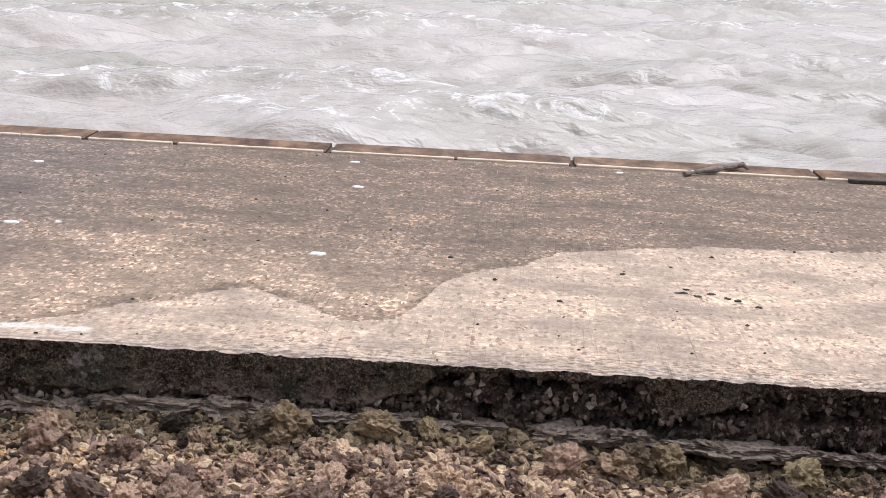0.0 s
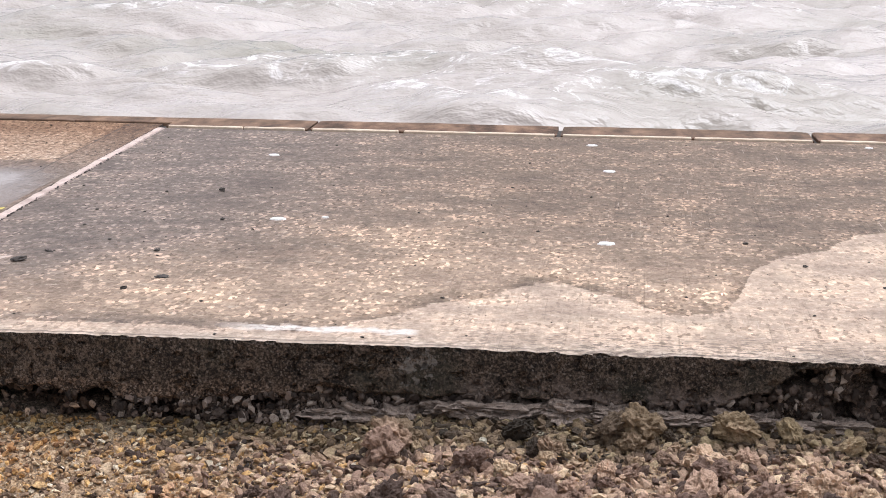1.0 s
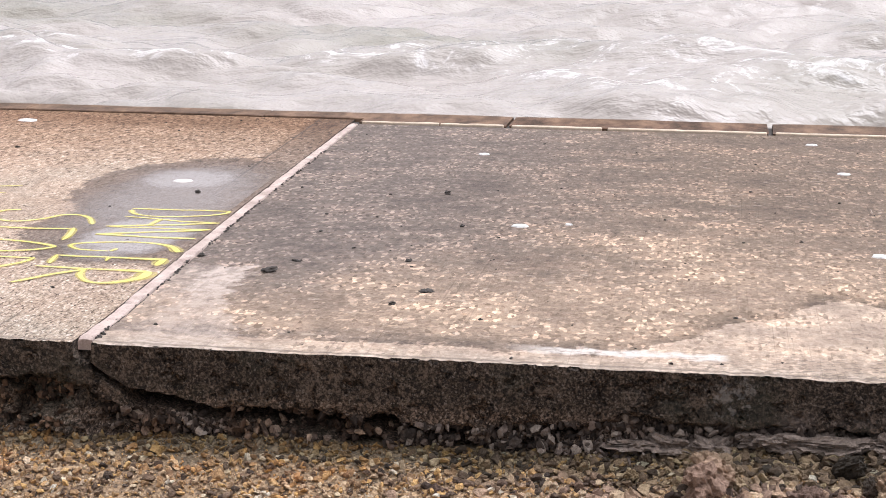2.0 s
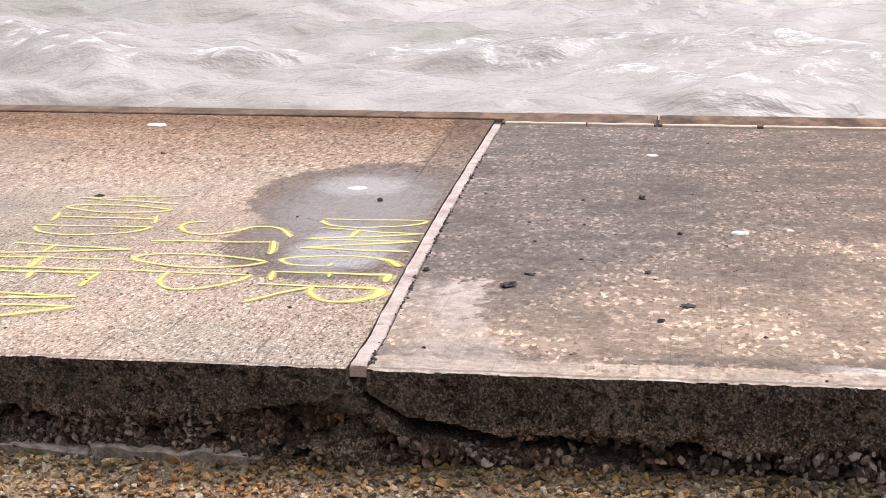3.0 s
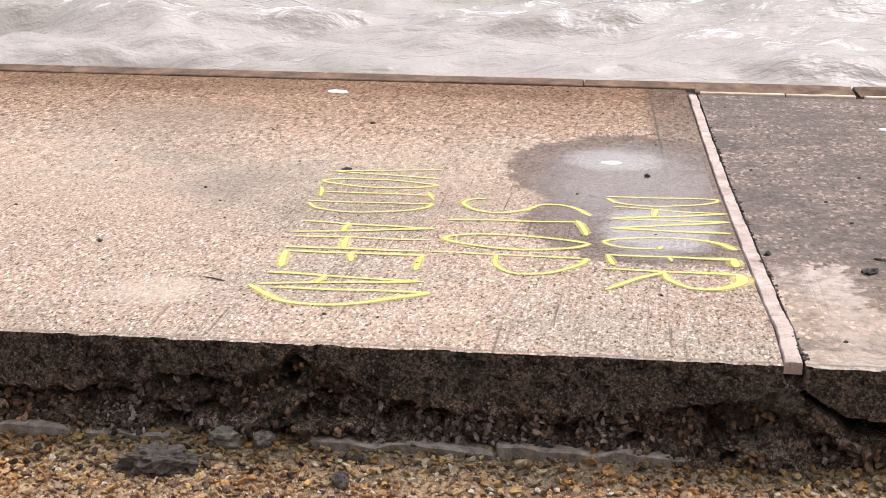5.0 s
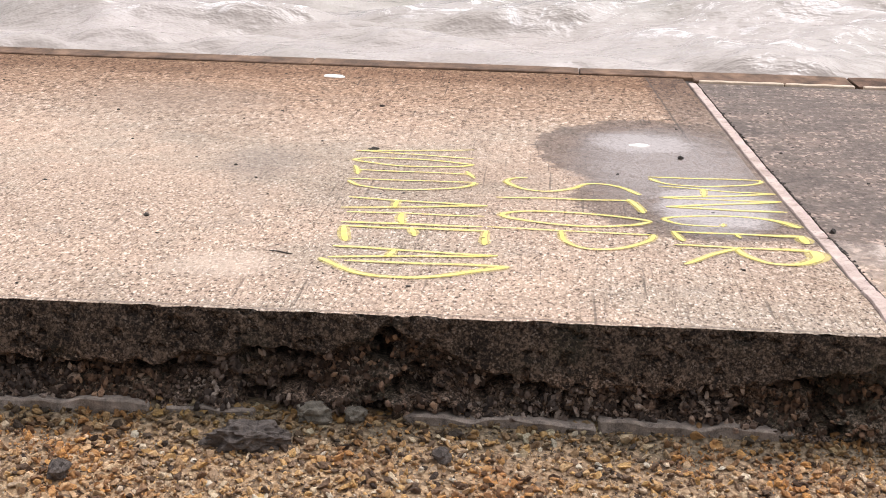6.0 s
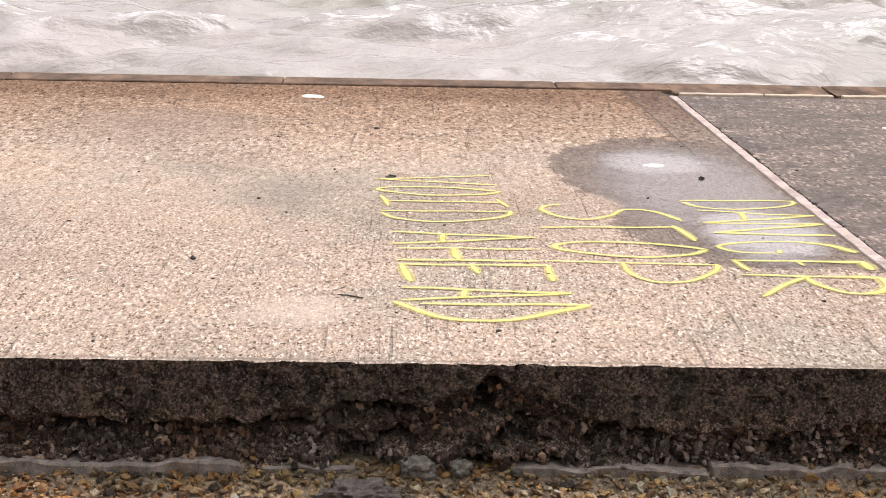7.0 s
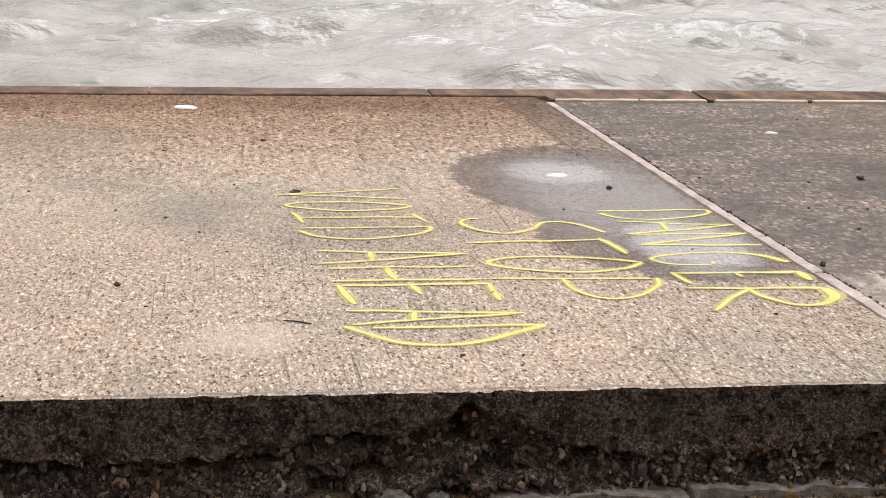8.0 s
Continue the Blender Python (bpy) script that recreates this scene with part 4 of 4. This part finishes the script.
def branch(points, radii, mat, name="branch", sides=9):
    verts, faces = [], []
    for k, (p, r) in enumerate(zip(points, radii)):
        t = (Vector(points[min(k + 1, len(points) - 1)]) - Vector(points[max(k - 1, 0)])).normalized()
        a = t.orthogonal().normalized()
        b = t.cross(a)
        for s in range(sides):
            w = 2 * math.pi * s / sides
            verts.append(Vector(p) + r * (1 + 0.18 * noise.noise((k * 0.9, s, 1))) * (a * math.cos(w) + b * math.sin(w)))
        if k:
            o = (k - 1) * sides
            faces += [(o + s, o + (s + 1) % sides, o + sides + (s + 1) % sides, o + sides + s) for s in range(sides)]
    faces += [tuple(range(sides))[::-1], tuple(range(len(verts) - sides, len(verts)))]
    return mesh_of(name, verts, faces, mat)


stick = tagged(new("driftwood_stick"), "weathered forked driftwood stick lying across the edging", "driftwood")
pts = [(3.695 + 0.0325 * k, 3.95 + 0.03 * k + 0.012 * math.sin(k * 0.8), 0.014 + 0.0022 * k) for k in range(11)]
part("branch", branch(pts, [0.0125 + 0.0005 * k + 0.002 * math.sin(k * 1.7) for k in range(11)], MAT_WOOD), None, stick)
part("fork", branch([pts[9], (4.02, 4.20, 0.04), (4.045, 4.19, 0.022)], [0.014, 0.012, 0.007], MAT_WOOD, "fork"), None, stick)
batten = part("wooden_batten", bar(4.53, 5.05, 4.03, 4.07, 0.0, 0.022, 0.004, 10, 0.002), MAT_BLACK, None, "dark wet wooden batten lying on the slab edge")
tagged(batten, category="batten")
twig = new("twig", branch([(-1.53, 0.56, 0.003), (-1.505, 0.548, 0.004), (-1.48, 0.536, 0.003), (-1.465, 0.533, 0.002)], [0.0016, 0.0024, 0.0022, 0.0012], MAT_BLACK, "twig", 6))
tagged(twig, "thin dark twig on the tan concrete", "twig")

# ---- foot of the slab ----
sill = tagged(new("buried_timber"), "worn grey timber sill showing at the foot of the slab", "timber")
for k, (a, b, y, top) in enumerate([(-3.4, -2.6, -0.034, -0.226), (-2.58, -1.72, -0.036, -0.223), (-1.68, -1.47, -0.03, -0.23), (-1.13, -0.69, -0.034, -0.224), (-0.68, -0.24, -0.03, -0.221)]):
    part("board", bar(a, b, y - 0.004, y + 0.08, -0.29, top, 0.005, 60, 0.014, k), MAT_SLATE, sill)

for k in range(8):
    me = lump("fill_stone", (0.036, 0.03, 0.024), MAT_FACE, 50 + k, 3, 0.5)
    fill = part("fill_stone", me, None, JOINT_STRIP)
    fill.matrix_world = pose(-0.008 + 0.012 * math.sin(k * 2.3), 0.05 + 0.012 * math.cos(k * 1.7), -0.05 - 0.025 * k, 30 * k, 20 * k, 50 * k)

rock = new("rock", lump("rock", (0.09, 0.046, 0.038), MAT_DARKROCK, 6, 4, 0.42))
rock.matrix_world = pose(-1.465, -0.13, -0.262, 0, 0, 4)
tagged(rock, "dark pitted oblong rock lying in wet shingle", "rock", "rocks by the slab")
for k, (x, y, s) in enumerate([(-1.33, -0.035, 0.042), (-1.235, -0.035, 0.028), (-1.86, -0.27, 0.033), (-1.03, -0.16, 0.028)]):
    ob = new("rock", lump("rock", (s, s * 0.7, s * 0.7), MAT_MOSSROCK if k < 2 else MAT_DARKROCK, 11 + k, 3, 0.4))
    ob.matrix_world = pose(x, y, float(ground_height(np.array([x]), np.array([y]))[0]) + 0.012, 0, 0, 40 * k)
    tagged(ob, "grey lumpy rock half sunk in shingle" if k < 2 else "small black rock in wet shingle", "rock", "rocks by the slab")

# slivers of the slab's foot that still stand out of the worn stretch
LEDGE = [lump("broken_ledge", (0.085, 0.05, 0.024), MAT_LEDGE, 80 + k, 4, 0.6) for k in range(5)]
rl = random.Random(17)
for x0, x1, z, out in ((3.02, 3.3, -0.185, 0.012), (3.26, 4.2, -0.2, 0.02), (1.78, 2.24, -0.165, 0.0), (1.44, 1.64, -0.198, 0.0), (2.3, 2.9, -0.175, 0.0)):
    x, k = x0, 0
    while x < x1:
        ob = part("broken_ledge", LEDGE[(k + int(x0 * 10)) % 5], None, slab_east)
        ob.matrix_world = pose(x, 0.012 - out + rl.uniform(-0.01, 0.01), z + rl.uniform(-0.008, 0.008), rl.uniform(-12, 8), rl.uniform(-8, 8), rl.uniform(-18, 18)) @ Matrix.Diagonal((rl.uniform(0.7, 1.2), 1, rl.uniform(0.7, 1.15), 1))
        x, k = x + rl.uniform(0.07, 0.13), k + 1

# rubble lumps of broken concrete below the worn stretch
rr = random.Random(5)
SHAPES = [lump("rubble_lump", (1, rr.uniform(0.7, 1), rr.uniform(0.6, 0.85)), MAT_RUBBLE, 30 + k, 4, 0.48) for k in range(9)]
count = 0
while count < 280:
    x = 5.4 - 4.6 * rr.random() ** 1.15
    y = -0.62 * rr.random() ** 0.9 + 0.01
    if rr.random() > ss(0.9, 1.9, x):
        continue
    s = 0.016 + 0.046 * rr.random() ** 2.4
    ob = new("rubble_lump", SHAPES[count % 9])
    z = float(ground_height(np.array([x]), np.array([y]))[0])
    ob.matrix_world = pose(x, y - s, z + 0.35 * s, rr.uniform(-40, 40), rr.uniform(-40, 40), rr.uniform(0, 360)) @ Matrix.Scale(s, 4)
    tagged(ob, "rough lump of broken brown concrete rubble" if s < 0.04 else "large rough lump of broken concrete rubble", "rubble", "rubble by the slab")
    count += 1


# ---- loose shingle ----
PEBBLES = [pebble_shape(k) for k in range(14)]


def scatter(name, count, mat, seed, x_range, spread, small, large, keep):
    """Many small stones on the beach, joined."""
    r = np.random.RandomState(seed)
    verts, faces, base = [], [], 0
    xs, ys = r.uniform(*x_range, count * 3), 0.0 - spread * r.rand(count * 3) ** 1.1
    kept = r.rand(count * 3) < keep(xs)
    xs, ys = xs[kept][:count], ys[kept][:count]
    for x, y, z in zip(xs, ys, ground_height(xs, ys)):
        v, f = PEBBLES[r.randint(len(PEBBLES))]
        s = small + (large - small) * r.rand() ** 3.6
        m = np.array(Euler((r.normal(0, 0.6), r.normal(0, 0.6), r.uniform(0, 6.28))).to_matrix())
        verts.append((v * s) @ m.T + (x, y, z + 0.1 * s + 0.005 * r.rand()))
        faces.append(f + base)
        base += len(v)
    me = mesh_of(name, np.concatenate(verts), np.concatenate(faces), mat)
    return tagged(new(name, me), kind="stuff")


shingle = scatter("shingle", 30000, MAT_SHINGLE, 3, (-2.9, 2.2), 0.62, 0.0028, 0.017, lambda x: 1 - 0.75 * ss(0.9, 2.0, x))
tagged(shingle, "loose brown and ochre shingle, wet and green-black by the slab", "shingle")
gravel = scatter("gravel", 22000, MAT_RUBBLE, 4, (0.6, 4.8), 0.58, 0.0035, 0.026, lambda x: ss(0.7, 1.8, x))
tagged(gravel, "loose grey-brown gravel of crumbled concrete", "gravel")

def honeycomb(name, x_range, count, seed, parent, large):
    """Coarse stones laid bare in the lower, crumbled part of a slab's front."""
    r = np.random.RandomState(seed)
    verts, faces, base = [], [], 0
    xs = r.uniform(*x_range, count)
    top = honeycomb_top(xs)
    zs = top + (-0.23 - top) * r.rand(count)
    ds = face_depth(xs, zs)
    for x, z, d in zip(xs, zs, ds):
        if d > 0.12:
            continue
        v, f = PEBBLES[r.randint(len(PEBBLES))]
        s = 0.003 + large * r.rand() ** 2
        m = np.array(Euler(r.uniform(0, 6.28, 3)).to_matrix())
        verts.append((v * s) @ m.T + (x, d - 0.6 * s, z)), faces.append(f + base)
        base += len(v)
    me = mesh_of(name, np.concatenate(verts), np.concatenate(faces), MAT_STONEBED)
    ob = tagged(new(name, me), "dark coarse stones bared in the crumbled concrete", kind="stuff")
    ob.parent = parent


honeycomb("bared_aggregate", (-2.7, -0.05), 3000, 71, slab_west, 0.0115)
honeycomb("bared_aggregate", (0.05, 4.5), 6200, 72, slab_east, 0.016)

# larger pebbles that stand out singly
rr = random.Random(9)
BIG = []
for k in range(6):
    v, f = PEBBLES[k]
    BIG.append(mesh_of("pebble", v, f, MAT_SHINGLE))
for k in range(300):
    x, y = rr.uniform(-2.7, 1.9), -0.03 - 0.5 * rr.random()
    s = 0.01 + 0.017 * rr.random() ** 2.6
    ob = new("pebble", BIG[k % 6])
    ob.parent = shingle
    ob.matrix_world = pose(x, y, float(ground_height(np.array([x]), np.array([y]))[0]) + 0.35 * s, rr.gauss(0, 20), rr.gauss(0, 20), rr.uniform(0, 360)) @ Matrix.Scale(s, 4)

tagged(part("weed", weed_mesh(), None, JOINT_STRIP), "dark weed along the joint", kind="stuff")

# grit strewn over the slabs
r = np.random.RandomState(12)
verts, faces, base = [], [], 0
for k in range(420):
    x, y = r.uniform(-3.2, 4.9), 4.05 * r.rand() ** 1.3 + 0.03
    v, f = PEBBLES[k % 14]
    s = 0.0025 + 0.006 * r.rand() ** 3
    verts.append(v * s + (x, y, 0.3 * s)), faces.append(f + base)
    base += len(v)
tagged(new("grit", mesh_of("grit", np.concatenate(verts), np.concatenate(faces), MAT_BLACK)), "dark grit and crumbs strewn over the slabs", "grit", kind="stuff")
